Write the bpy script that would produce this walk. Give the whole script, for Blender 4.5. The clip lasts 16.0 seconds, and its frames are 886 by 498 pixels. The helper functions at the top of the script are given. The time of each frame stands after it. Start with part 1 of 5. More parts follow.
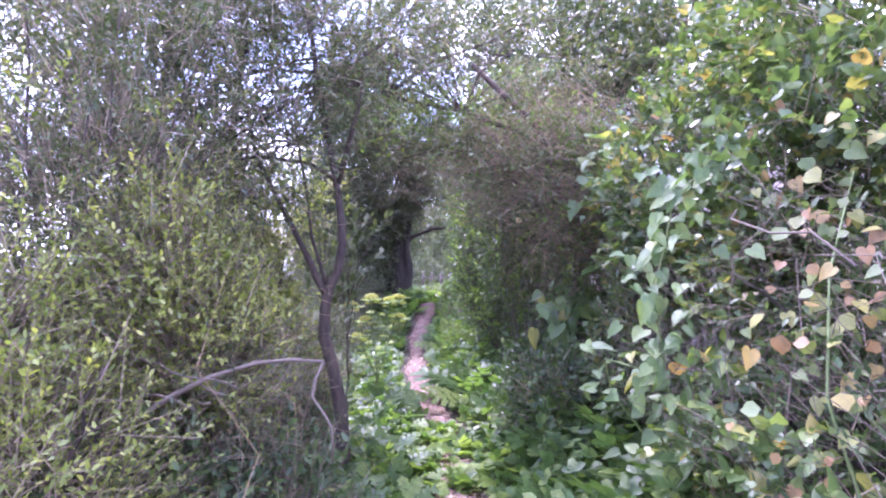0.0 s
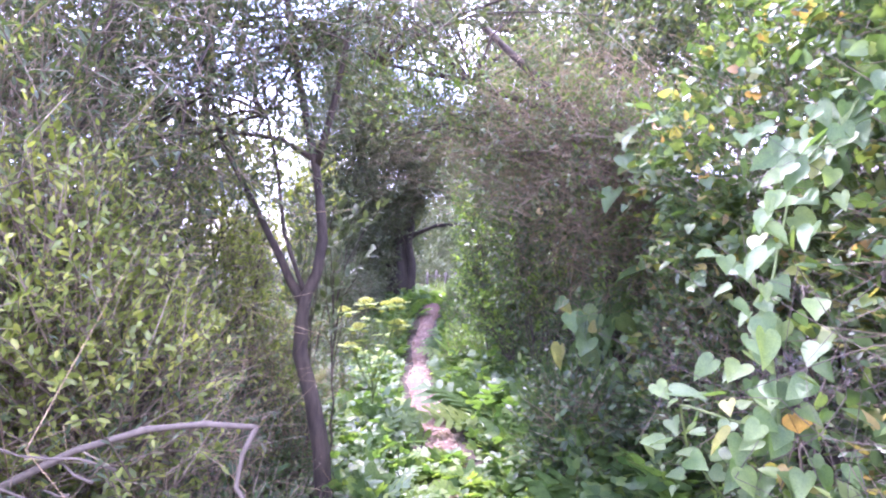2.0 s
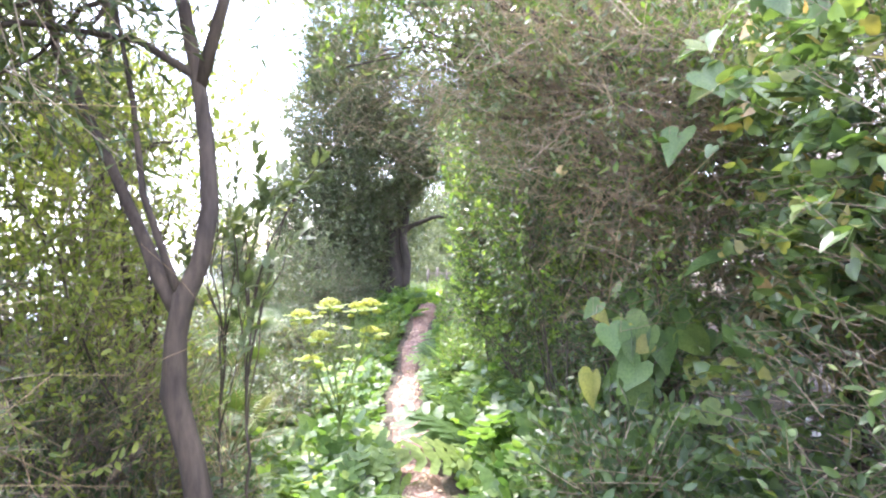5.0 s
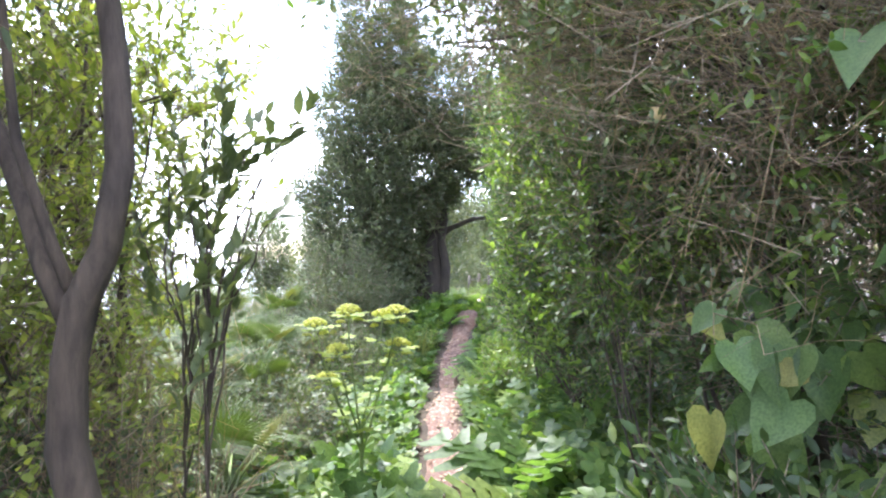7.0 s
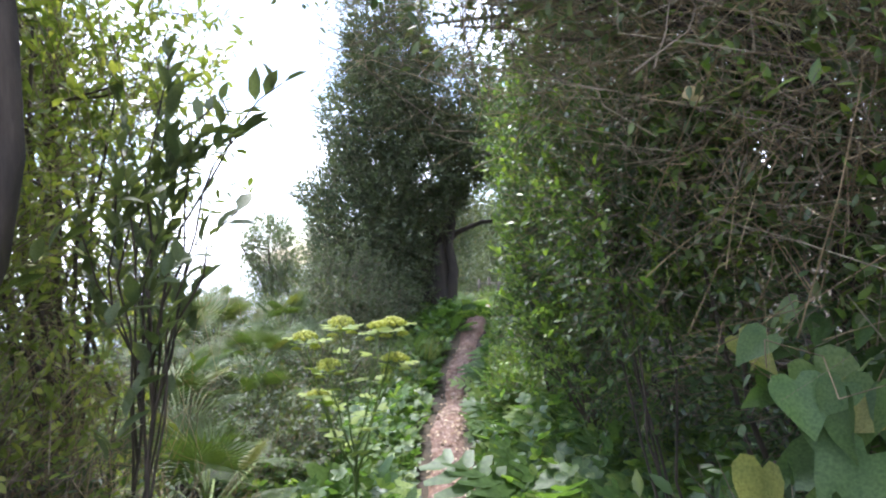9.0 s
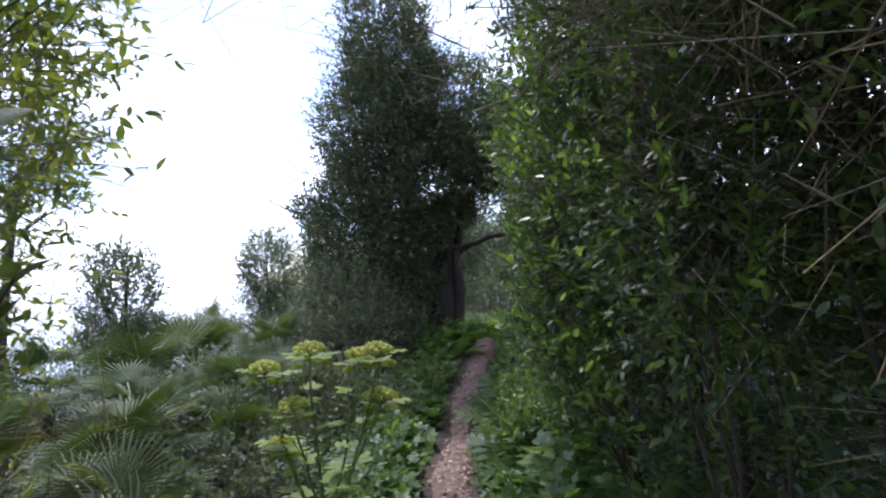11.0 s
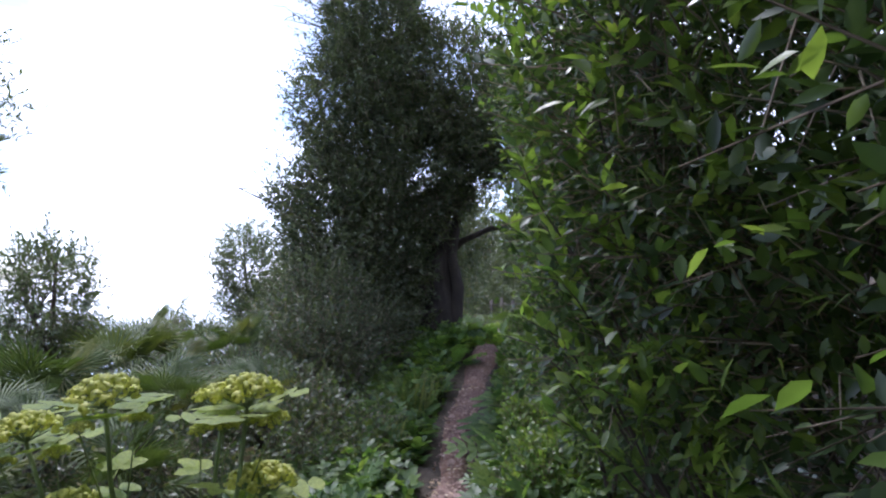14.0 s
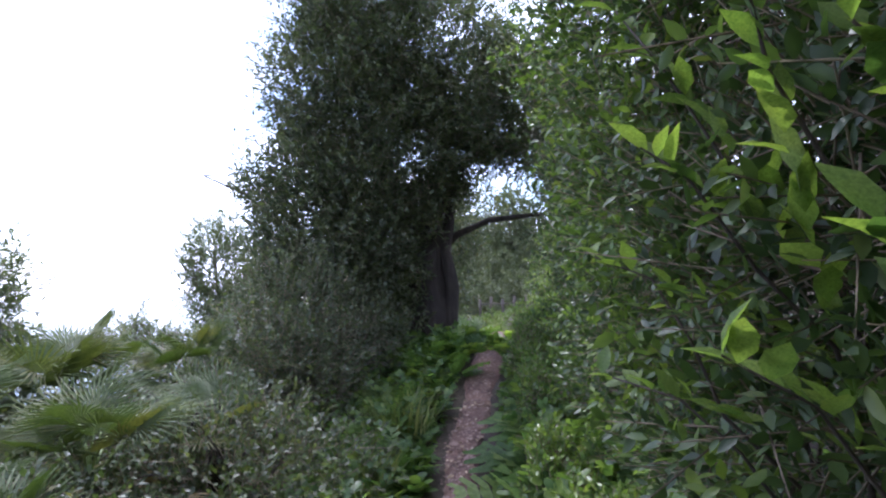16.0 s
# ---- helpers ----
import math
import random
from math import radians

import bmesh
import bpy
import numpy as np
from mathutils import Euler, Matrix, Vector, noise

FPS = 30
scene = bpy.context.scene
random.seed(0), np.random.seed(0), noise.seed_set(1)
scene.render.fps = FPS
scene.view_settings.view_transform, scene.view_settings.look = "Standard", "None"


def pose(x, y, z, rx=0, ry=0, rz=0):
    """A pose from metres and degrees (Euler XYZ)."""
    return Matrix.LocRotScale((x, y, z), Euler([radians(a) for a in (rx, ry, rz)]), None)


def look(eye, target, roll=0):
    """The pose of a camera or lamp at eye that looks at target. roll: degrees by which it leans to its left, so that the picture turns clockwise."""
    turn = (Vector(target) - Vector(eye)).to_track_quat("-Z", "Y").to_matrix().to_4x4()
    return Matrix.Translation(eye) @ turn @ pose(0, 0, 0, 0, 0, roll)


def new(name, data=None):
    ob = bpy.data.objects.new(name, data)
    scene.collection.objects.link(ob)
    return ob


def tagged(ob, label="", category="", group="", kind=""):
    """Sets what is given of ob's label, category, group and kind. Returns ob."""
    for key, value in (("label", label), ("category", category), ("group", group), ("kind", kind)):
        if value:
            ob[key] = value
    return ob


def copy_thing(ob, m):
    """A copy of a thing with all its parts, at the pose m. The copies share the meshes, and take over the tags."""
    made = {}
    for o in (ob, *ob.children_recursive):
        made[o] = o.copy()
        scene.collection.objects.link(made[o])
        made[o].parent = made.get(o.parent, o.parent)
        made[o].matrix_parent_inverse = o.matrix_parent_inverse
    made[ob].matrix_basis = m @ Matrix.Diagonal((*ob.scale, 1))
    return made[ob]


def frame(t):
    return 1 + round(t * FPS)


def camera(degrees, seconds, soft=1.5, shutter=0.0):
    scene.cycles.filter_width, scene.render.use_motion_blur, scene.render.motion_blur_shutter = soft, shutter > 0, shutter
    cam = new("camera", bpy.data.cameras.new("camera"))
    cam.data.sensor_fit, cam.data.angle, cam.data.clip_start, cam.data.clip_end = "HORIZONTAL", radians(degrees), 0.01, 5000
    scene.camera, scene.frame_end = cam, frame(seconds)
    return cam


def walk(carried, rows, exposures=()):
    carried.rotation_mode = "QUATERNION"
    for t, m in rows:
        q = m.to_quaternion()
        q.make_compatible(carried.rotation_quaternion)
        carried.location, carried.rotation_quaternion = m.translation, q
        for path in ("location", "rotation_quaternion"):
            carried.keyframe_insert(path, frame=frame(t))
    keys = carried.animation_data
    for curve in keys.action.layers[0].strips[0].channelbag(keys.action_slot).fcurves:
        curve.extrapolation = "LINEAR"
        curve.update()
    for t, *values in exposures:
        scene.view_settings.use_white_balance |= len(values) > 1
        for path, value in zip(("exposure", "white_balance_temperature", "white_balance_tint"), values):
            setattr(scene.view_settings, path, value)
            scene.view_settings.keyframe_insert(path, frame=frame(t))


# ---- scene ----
cam = camera(78.7, 16.0, soft=2.2)
METRES, EYE, TILT, LEAN, TURN = 6.5, 1.5, 0.0, 1.0, 0.0
ROWS = [
    (0.0, 0.0, 0.0, 0.0, 0.0, 0.0, 0.0),
    (0.5, -0.0055, 0.031, 0.0086, -0.03, -0.09, -0.11),
    (1.0, 0.0068, 0.0512, 0.0011, 0.11, -0.05, -0.0),
    (1.5, 0.0073, 0.0777, -0.0019, 0.53, -0.15, 0.06),
    (2.0, -0.0003, 0.1237, -0.0004, 0.5, -0.23, -0.05),
    (2.5, 0.0143, 0.1672, -0.0125, 0.61, -0.96, -0.08),
    (3.0, 0.0157, 0.2042, -0.0092, 0.57, -1.02, -0.09),
    (3.5, 0.0102, 0.2391, -0.0107, 0.53, -1.06, -0.09),
    (6.0, 0.026, 0.3722, -0.0232, 2.26, 0.1, 0.53),
    (6.5, 0.0161, 0.4034, -0.028, 4.61, 0.25, 0.62),
    (7.0, 0.0193, 0.4382, -0.028, 5.29, 0.3, 0.56),
    (7.5, 0.0306, 0.469, -0.029, 6.1, 0.37, 0.57),
    (8.0, 0.0269, 0.4751, -0.0242, 6.18, 0.46, 0.53),
    (8.5, 0.0236, 0.4777, -0.0242, 6.28, 0.61, 0.61),
    (9.0, 0.0242, 0.4861, -0.0242, 6.4, 0.62, 0.68),
    (11.5, 0.0161, 0.6404, -0.0385, 7.45, 3.2, 1.14),
    (12.0, 0.0097, 0.6816, -0.0434, 7.39, 3.27, 1.26),
    (12.5, 0.0105, 0.7193, -0.048, 7.34, 3.23, 1.35),
    (13.0, 0.0246, 0.7563, -0.0473, 7.48, 3.26, 1.47),
    (13.5, 0.0296, 0.7767, -0.0463, 7.7, 3.21, 1.44),
    (14.0, 0.0178, 0.8083, -0.0489, 7.76, 3.06, 1.35),
    (14.5, -0.0009, 0.8511, -0.0453, 7.49, 2.95, 1.28),
    (15.0, -0.0012, 0.8841, -0.0505, 6.75, 2.89, 1.46),
    (15.5, -0.0125, 0.9205, -0.0526, 6.64, 2.88, 1.47),
    (16.0, -0.0241, 0.9615, -0.0513, 6.09, 2.93, 1.72),
]

EXPOSURES = [(0.0, 2.45, 5200, 50), (1.5, 2.7, 5250, 50), (2.5, 3.2, 5400, 42), (3.5, 3.3, 5700, 31), (6.0, 3.1, 5900, 17), (7.0, 2.65, 5850, 15), (9.0, 1.9, 5750, 13), (11.5, 0.7, 5450, 21), (13.0, 0.7, 5450, 21), (16.0, 1.15, 5400, 23)]
walk(cam, [(t, pose(0, 0, EYE, TILT, LEAN, TURN) @ pose(METRES * x, METRES * y, METRES * z, 90 + pitch, roll, yaw)) for t, x, y, z, yaw, pitch, roll in ROWS], EXPOSURES)

# ---- sky and sun ----
SUN_AZ, SUN_EL = radians(-27), radians(58)   # azimuth from +y towards +x
SUN_WAY = Vector((math.sin(SUN_AZ) * math.cos(SUN_EL), math.cos(SUN_AZ) * math.cos(SUN_EL), math.sin(SUN_EL)))
world = bpy.data.worlds.new("sky")
scene.world = world
world.use_nodes = True
wn, wl = world.node_tree.nodes, world.node_tree.links
wn.clear()
w_out, w_bg = wn.new("ShaderNodeOutputWorld"), wn.new("ShaderNodeBackground")
w_sky = wn.new("ShaderNodeTexSky")
w_sky.sky_type, w_sky.sun_disc = "NISHITA", False
w_sky.sun_elevation, w_sky.sun_rotation = SUN_EL, SUN_AZ
w_sky.dust_density, w_sky.air_density = 1.5, 1.0
w_co, w_map = wn.new("ShaderNodeTexCoord"), wn.new("ShaderNodeMapping")
w_map.inputs["Scale"].default_value = (1.6, 1.6, 4.5)
w_map.inputs["Location"].default_value = (0.45, 0.2, 0.35)
w_noise = wn.new("ShaderNodeTexNoise")
w_noise.inputs["Scale"].default_value, w_noise.inputs["Detail"].default_value, w_noise.inputs["Roughness"].default_value = 1.5, 7.0, 0.55
w_ramp = wn.new("ShaderNodeValToRGB")
w_ramp.color_ramp.elements[0].position, w_ramp.color_ramp.elements[1].position = 0.42, 0.6
w_mix = wn.new("ShaderNodeMixRGB")
w_mix.inputs[2].default_value = (12.0, 12.3, 13.2, 1)   # bright cloud
wl.new(w_co.outputs["Generated"], w_map.inputs[0])
wl.new(w_map.outputs[0], w_noise.inputs["Vector"])
wl.new(w_noise.outputs[0], w_ramp.inputs[0])
wl.new(w_ramp.outputs[0], w_mix.inputs[0])
wl.new(w_sky.outputs[0], w_mix.inputs[1])
wl.new(w_mix.outputs[0], w_bg.inputs[0])
w_bg.inputs[1].default_value = 0.15
wl.new(w_bg.outputs[0], w_out.inputs[0])
sun = new("sun", bpy.data.lights.new("sun", "SUN"))
sun.data.energy, sun.data.angle, sun.data.color = 2.0, radians(3.0), (1.0, 0.94, 0.84)
sun.matrix_basis = look(tuple(SUN_WAY * 30), (0, 0, 0))


# ---- materials ----
def nodes_of(name):
    m = bpy.data.materials.new(name)
    m.use_nodes = True
    n, l = m.node_tree.nodes, m.node_tree.links
    n.clear()
    return m, n, l, n.new("ShaderNodeOutputMaterial")


def ramp(n, l, source, stops):
    r = n.new("ShaderNodeValToRGB")
    e = r.color_ramp.elements
    while len(e) < len(stops):
        e.new(0.5)
    for el, (p, c) in zip(e, stops):
        el.position, el.color = p, (*c, 1)
    l.new(source, r.inputs[0])
    return r.outputs[0]


def leaf_material(name, stops, rough=0.4, through_it=0.35, per_object=False, blotch=22.0):
    """Leaf tissue: colour varies leaf by leaf and in blotches; some light passes through it."""
    m, n, l, out = nodes_of(name)
    stops = [(p, tuple(0.84 * c + 0.16 * (0.3 * s[0] + 0.6 * s[1] + 0.1 * s[2]) for c in s)) for p, s in stops]
    if per_object:
        rnd = n.new("ShaderNodeObjectInfo").outputs["Random"]
    else:
        rnd = n.new("ShaderNodeNewGeometry").outputs["Random Per Island"]
    col = ramp(n, l, rnd, stops)
    co = n.new("ShaderNodeTexCoord")
    noi = n.new("ShaderNodeTexNoise")
    noi.inputs["Scale"].default_value, noi.inputs["Detail"].default_value = blotch, 4
    l.new(co.outputs["Object"], noi.inputs["Vector"])
    big = n.new("ShaderNodeTexNoise")
    big.inputs["Scale"].default_value = 1.7
    l.new(co.outputs["Object"], big.inputs["Vector"])
    shade = ramp(n, l, noi.outputs[0], [(0.3, (0.68, 0.72, 0.6)), (0.7, (1.25, 1.2, 1.15))])
    shade2 = ramp(n, l, big.outputs[0], [(0.35, (0.8, 0.85, 0.85)), (0.65, (1.15, 1.1, 1.0))])
    mul, mul2 = n.new("ShaderNodeMixRGB"), n.new("ShaderNodeMixRGB")
    for mm in (mul, mul2):
        mm.blend_type, mm.inputs[0].default_value = "MULTIPLY", 1.0
    l.new(col, mul.inputs[1]), l.new(shade, mul.inputs[2])
    l.new(mul.outputs[0], mul2.inputs[1]), l.new(shade2, mul2.inputs[2])
    p = n.new("ShaderNodeBsdfPrincipled")
    p.inputs["Roughness"].default_value = rough
    l.new(mul2.outputs[0], p.inputs["Base Color"])
    bump = n.new("ShaderNodeBump")
    bump.inputs["Strength"].default_value, bump.inputs["Distance"].default_value = 0.35, 0.004
    l.new(noi.outputs[0], bump.inputs["Height"])
    l.new(bump.outputs[0], p.inputs["Normal"])
    tr = n.new("ShaderNodeBsdfTranslucent")
    tint = n.new("ShaderNodeMixRGB")
    tint.blend_type, tint.inputs[0].default_value = "MULTIPLY", 1.0
    tint.inputs[2].default_value = (1.7, 1.8, 0.8, 1)
    l.new(mul2.outputs[0], tint.inputs[1])
    l.new(tint.outputs[0], tr.inputs[0])
    mix = n.new("ShaderNodeMixShader")
    mix.inputs[0].default_value = through_it
    l.new(p.outputs[0], mix.inputs[1]), l.new(tr.outputs[0], mix.inputs[2])
    l.new(mix.outputs[0], out.inputs[0])
    return m


def rough_material(name, stops, scale, stretch=(1, 1, 1), rough=0.9, bump_by=0.6, depth=0.01, second=None):
    """Bark, soil, dry stuff: two scales of noise and a bump."""
    m, n, l, out = nodes_of(name)
    co, mp = n.new("ShaderNodeTexCoord"), n.new("ShaderNodeMapping")
    mp.inputs["Scale"].default_value = stretch
    l.new(co.outputs["Object"], mp.inputs[0])
    a, b = n.new("ShaderNodeTexNoise"), n.new("ShaderNodeTexNoise")
    a.inputs["Scale"].default_value, a.inputs["Detail"].default_value, a.inputs["Roughness"].default_value = scale, 8, 0.65
    b.inputs["Scale"].default_value, b.inputs["Detail"].default_value = scale * 0.12, 3
    l.new(mp.outputs[0], a.inputs["Vector"]), l.new(co.outputs["Object"], b.inputs["Vector"])
    col = ramp(n, l, a.outputs[0], stops)
    tone = ramp(n, l, b.outputs[0], second or [(0.35, (0.7, 0.7, 0.72)), (0.65, (1.2, 1.18, 1.1))])
    mul = n.new("ShaderNodeMixRGB")
    mul.blend_type, mul.inputs[0].default_value = "MULTIPLY", 1.0
    l.new(col, mul.inputs[1]), l.new(tone, mul.inputs[2])
    p = n.new("ShaderNodeBsdfPrincipled")
    p.inputs["Roughness"].default_value = rough
    l.new(mul.outputs[0], p.inputs["Base Color"])
    bump = n.new("ShaderNodeBump")
    bump.inputs["Strength"].default_value, bump.inputs["Distance"].default_value = bump_by, depth
    l.new(a.outputs[0], bump.inputs["Height"]), l.new(bump.outputs[0], p.inputs["Normal"])
    l.new(p.outputs[0], out.inputs[0])
    return m


def island_material(name, stops, rough=0.85):
    m, n, l, out = nodes_of(name)
    col = ramp(n, l, n.new("ShaderNodeNewGeometry").outputs["Random Per Island"], stops)
    p = n.new("ShaderNodeBsdfPrincipled")
    p.inputs["Roughness"].default_value = rough
    noi = n.new("ShaderNodeTexNoise")
    noi.inputs["Scale"].default_value = 60
    tone = ramp(n, l, noi.outputs[0], [(0.3, (0.75, 0.75, 0.75)), (0.7, (1.2, 1.2, 1.2))])
    mul = n.new("ShaderNodeMixRGB")
    mul.blend_type, mul.inputs[0].default_value = "MULTIPLY", 1.0
    l.new(col, mul.inputs[1]), l.new(tone, mul.inputs[2])
    l.new(mul.outputs[0], p.inputs["Base Color"])
    l.new(p.outputs[0], out.inputs[0])
    return m


LEAF_SHRUB = leaf_material("leaf_shrub", [(0, (0.04, 0.065, 0.025)), (0.5, (0.065, 0.095, 0.035)), (0.85, (0.095, 0.125, 0.05)), (1, (0.2, 0.18, 0.06))])
LEAF_WILLOW = leaf_material("leaf_bright_shrub", [(0, (0.12, 0.16, 0.025)), (0.6, (0.2, 0.25, 0.04)), (1, (0.34, 0.35, 0.06))], 0.45, 0.42)
LEAF_DARK = leaf_material("leaf_dark_hedge", [(0, (0.03, 0.06, 0.018)), (0.6, (0.055, 0.1, 0.025)), (0.93, (0.085, 0.14, 0.03)), (1, (0.16, 0.2, 0.04))], 0.5, 0.3)
LEAF_LIME = leaf_material("leaf_lime_hedge", [(0, (0.07, 0.12, 0.02)), (0.6, (0.12, 0.2, 0.03)), (1, (0.2, 0.27, 0.04))], 0.35, 0.42)
LEAF_IVY = leaf_material("leaf_ivy", [(0, (0.05, 0.07, 0.035)), (0.6, (0.075, 0.1, 0.045)), (1, (0.12, 0.145, 0.06))], 0.52, 0.34)
LEAF_OLIVE = leaf_material("leaf_olive", [(0, (0.07, 0.1, 0.045)), (1, (0.14, 0.17, 0.08))], 0.5, 0.3)
LEAF_VINE = leaf_material("leaf_vine", [(0, (0.07, 0.13, 0.03)), (0.55, (0.1, 0.18, 0.045)), (0.93, (0.15, 0.22, 0.05)), (0.98, (0.3, 0.28, 0.05)), (1, (0.35, 0.2, 0.06))], 0.5, 0.36, True)
LEAF_RUST = leaf_material("leaf_rust", [(0, (0.09, 0.15, 0.035)), (0.4, (0.16, 0.2, 0.05)), (0.65, (0.3, 0.27, 0.05)), (0.85, (0.3, 0.18, 0.055)), (1, (0.24, 0.12, 0.055))], 0.5, 0.36, True)
LEAF_VINE_MANY = leaf_material("leaf_vine_small", [(0, (0.06, 0.11, 0.03)), (0.55, (0.1, 0.16, 0.045)), (0.85, (0.15, 0.2, 0.05)), (0.95, (0.3, 0.26, 0.06)), (1, (0.33, 0.18, 0.08))], 0.4, 0.36)
LEAF_HERB = leaf_material("leaf_herb", [(0, (0.05, 0.11, 0.025)), (0.6, (0.09, 0.17, 0.035)), (1, (0.16, 0.23, 0.045))], 0.45, 0.44, True)
LEAF_HERB_MANY = leaf_material("leaf_herb_small", [(0, (0.05, 0.11, 0.025)), (0.6, (0.09, 0.17, 0.035)), (1, (0.17, 0.24, 0.045))], 0.45, 0.44)
LEAF_FRESH = leaf_material("leaf_fresh", [(0, (0.12, 0.21, 0.03)), (1, (0.24, 0.34, 0.05))], 0.5, 0.48, True)
LEAF_PALM = leaf_material("leaf_palm", [(0, (0.05, 0.085, 0.018)), (0.7, (0.08, 0.12, 0.026)), (1, (0.15, 0.15, 0.04))], 0.6, 0.22, True)
LEAF_DRY = leaf_material("leaf_dry_palm", [(0, (0.22, 0.16, 0.09)), (1, (0.36, 0.27, 0.15))], 0.7, 0.2, True)
LEAF_GRASS = leaf_material("leaf_grass", [(0, (0.1, 0.15, 0.035)), (0.6, (0.16, 0.2, 0.05)), (1, (0.3, 0.27, 0.1))], 0.5, 0.35)
LEAF_FAR = leaf_material("leaf_far", [(0, (0.06, 0.085, 0.035)), (1, (0.12, 0.14, 0.06))], 0.6, 0.25)
LEAF_BRACT = leaf_material("leaf_bract", [(0, (0.2, 0.28, 0.035)), (1, (0.33, 0.4, 0.06))], 0.65, 0.5, True)
FLOWER = leaf_material("flower_yellow_green", [(0, (0.42, 0.43, 0.03)), (1, (0.56, 0.56, 0.06))], 0.6, 0.25, False, 80)
STALK = leaf_material("stalk_green", [(0, (0.13, 0.2, 0.05)), (1, (0.2, 0.26, 0.07))], 0.5, 0.15)
BARK = rough_material("bark", [(0.3, (0.035, 0.026, 0.02)), (0.7, (0.1, 0.075, 0.058))], 30, (1, 1, 0.2), 0.9, 0.8, 0.012)
BARK_DARK = rough_material("bark_dark", [(0.3, (0.025, 0.02, 0.017)), (0.7, (0.07, 0.055, 0.045))], 14, (1, 1, 0.2), 0.95, 0.9, 0.03)
TWIG = island_material("twig", [(0, (0.12, 0.09, 0.06)), (0.6, (0.22, 0.165, 0.11)), (1, (0.36, 0.29, 0.2))])
TWIG_GREY = island_material("twig_grey", [(0, (0.07, 0.055, 0.04)), (1, (0.14, 0.11, 0.08))])
TWIG_DRY = island_material("twig_dry", [(0, (0.16, 0.105, 0.055)), (0.6, (0.3, 0.21, 0.11)), (1, (0.44, 0.33, 0.18))])
SOIL = rough_material("soil", [(0.3, (0.035, 0.026, 0.018)), (0.7, (0.1, 0.075, 0.05))], 18, (1, 1, 1), 0.95, 0.9, 0.03)
TRODDEN = rough_material("trodden_earth", [(0.28, (0.1, 0.056, 0.04)), (0.5, (0.17, 0.1, 0.075)), (0.72, (0.27, 0.17, 0.13))], 26, (1, 1, 1), 0.95, 0.9, 0.02)
CHIPS = island_material("stone_chips", [(0, (0.13, 0.078, 0.058)), (0.5, (0.23, 0.15, 0.118)), (1, (0.36, 0.26, 0.21))])
LITTER = island_material("dry_leaves", [(0, (0.2, 0.13, 0.08)), (0.6, (0.36, 0.26, 0.16)), (1, (0.5, 0.4, 0.28))])
WOOD_POST = rough_material("weathered_wood", [(0.3, (0.05, 0.04, 0.03)), (0.7, (0.11, 0.09, 0.07))], 22, (1, 1, 0.15), 0.85, 0.6, 0.01)


def water_material():
    m, n, l, out = nodes_of("sea_water")
    p = n.new("ShaderNodeBsdfPrincipled")
    p.inputs["Base Color"].default_value = (0.12, 0.17, 0.21, 1)
    p.inputs["Roughness"].default_value = 0.12
    w = n.new("ShaderNodeTexNoise")
    w.inputs["Scale"].default_value, w.inputs["Detail"].default_value = 0.08, 6
    co = n.new("ShaderNodeTexCoord")
    l.new(co.outputs["Object"], w.inputs["Vector"])
    b = n.new("ShaderNodeBump")
    b.inputs["Strength"].default_value, b.inputs["Distance"].default_value = 0.15, 0.4
    l.new(w.outputs[0], b.inputs["Height"]), l.new(b.outputs[0], p.inputs["Normal"])
    l.new(p.outputs[0], out.inputs[0])
    return m


SEA = water_material()


# ---- mesh tools ----
rng = np.random.default_rng(7)


def mesh_of(name, verts, tris, mat, smooth=False):
    me = bpy.data.meshes.new(name)
    verts, tris = np.asarray(verts, dtype=np.float32), np.asarray(tris, dtype=np.int32)
    me.vertices.add(len(verts))
    me.vertices.foreach_set("co", verts.ravel())
    me.loops.add(tris.size)
    me.loops.foreach_set("vertex_index", tris.ravel())
    me.polygons.add(len(tris))
    me.polygons.foreach_set("loop_start", np.arange(0, tris.size, 3, dtype=np.int32))
    if smooth:
        me.polygons.foreach_set("use_smooth", np.ones(len(tris), dtype=bool))
    me.update(calc_edges=True)
    me.materials.append(mat)
    return me


def join(*pieces):
    vs, fs, k = [], [], 0
    for v, f in pieces:
        vs.append(np.asarray(v, dtype=float)), fs.append(np.asarray(f) + k)
        k += len(v)
    return np.concatenate(vs), np.concatenate(fs)


def thing(name, base, label, category, group="", kind=""):
    return_ob = new(name)
    return_ob.empty_display_size = 0.1
    return_ob.location = base
    return tagged(return_ob, label, category, group, kind)


def part(name, vf, mat, parent, label="", kind="", smooth=False):
    """One mesh under a thing, given in world places."""
    o = parent
    at = np.zeros(3)
    while o:
        at, o = at + np.array(o.location), o.parent
    ob = new(name, mesh_of(name, np.asarray(vf[0]) - at, vf[1], mat, smooth))
    ob.parent = parent
    return tagged(ob, label, "", "", kind)


def unit(v):
    return v / np.maximum(np.linalg.norm(v, axis=-1, keepdims=True), 1e-9)


def basis(d, hint):
    """Frames with y along d and z near hint; columns x, y, z."""
    y = unit(d)
    x = unit(np.cross(y, hint))
    z = np.cross(x, y)
    return np.stack((x, y, z), axis=-1)


def scatter(template, places, frames, sizes):
    tv, tf = template
    v = np.einsum("nij,kj->nki", frames, tv) * sizes[:, None, None] + places[:, None, :]
    f = tf[None] + (np.arange(len(places)) * len(tv))[:, None, None]
    return v.reshape(-1, 3), f.reshape(-1, 3)


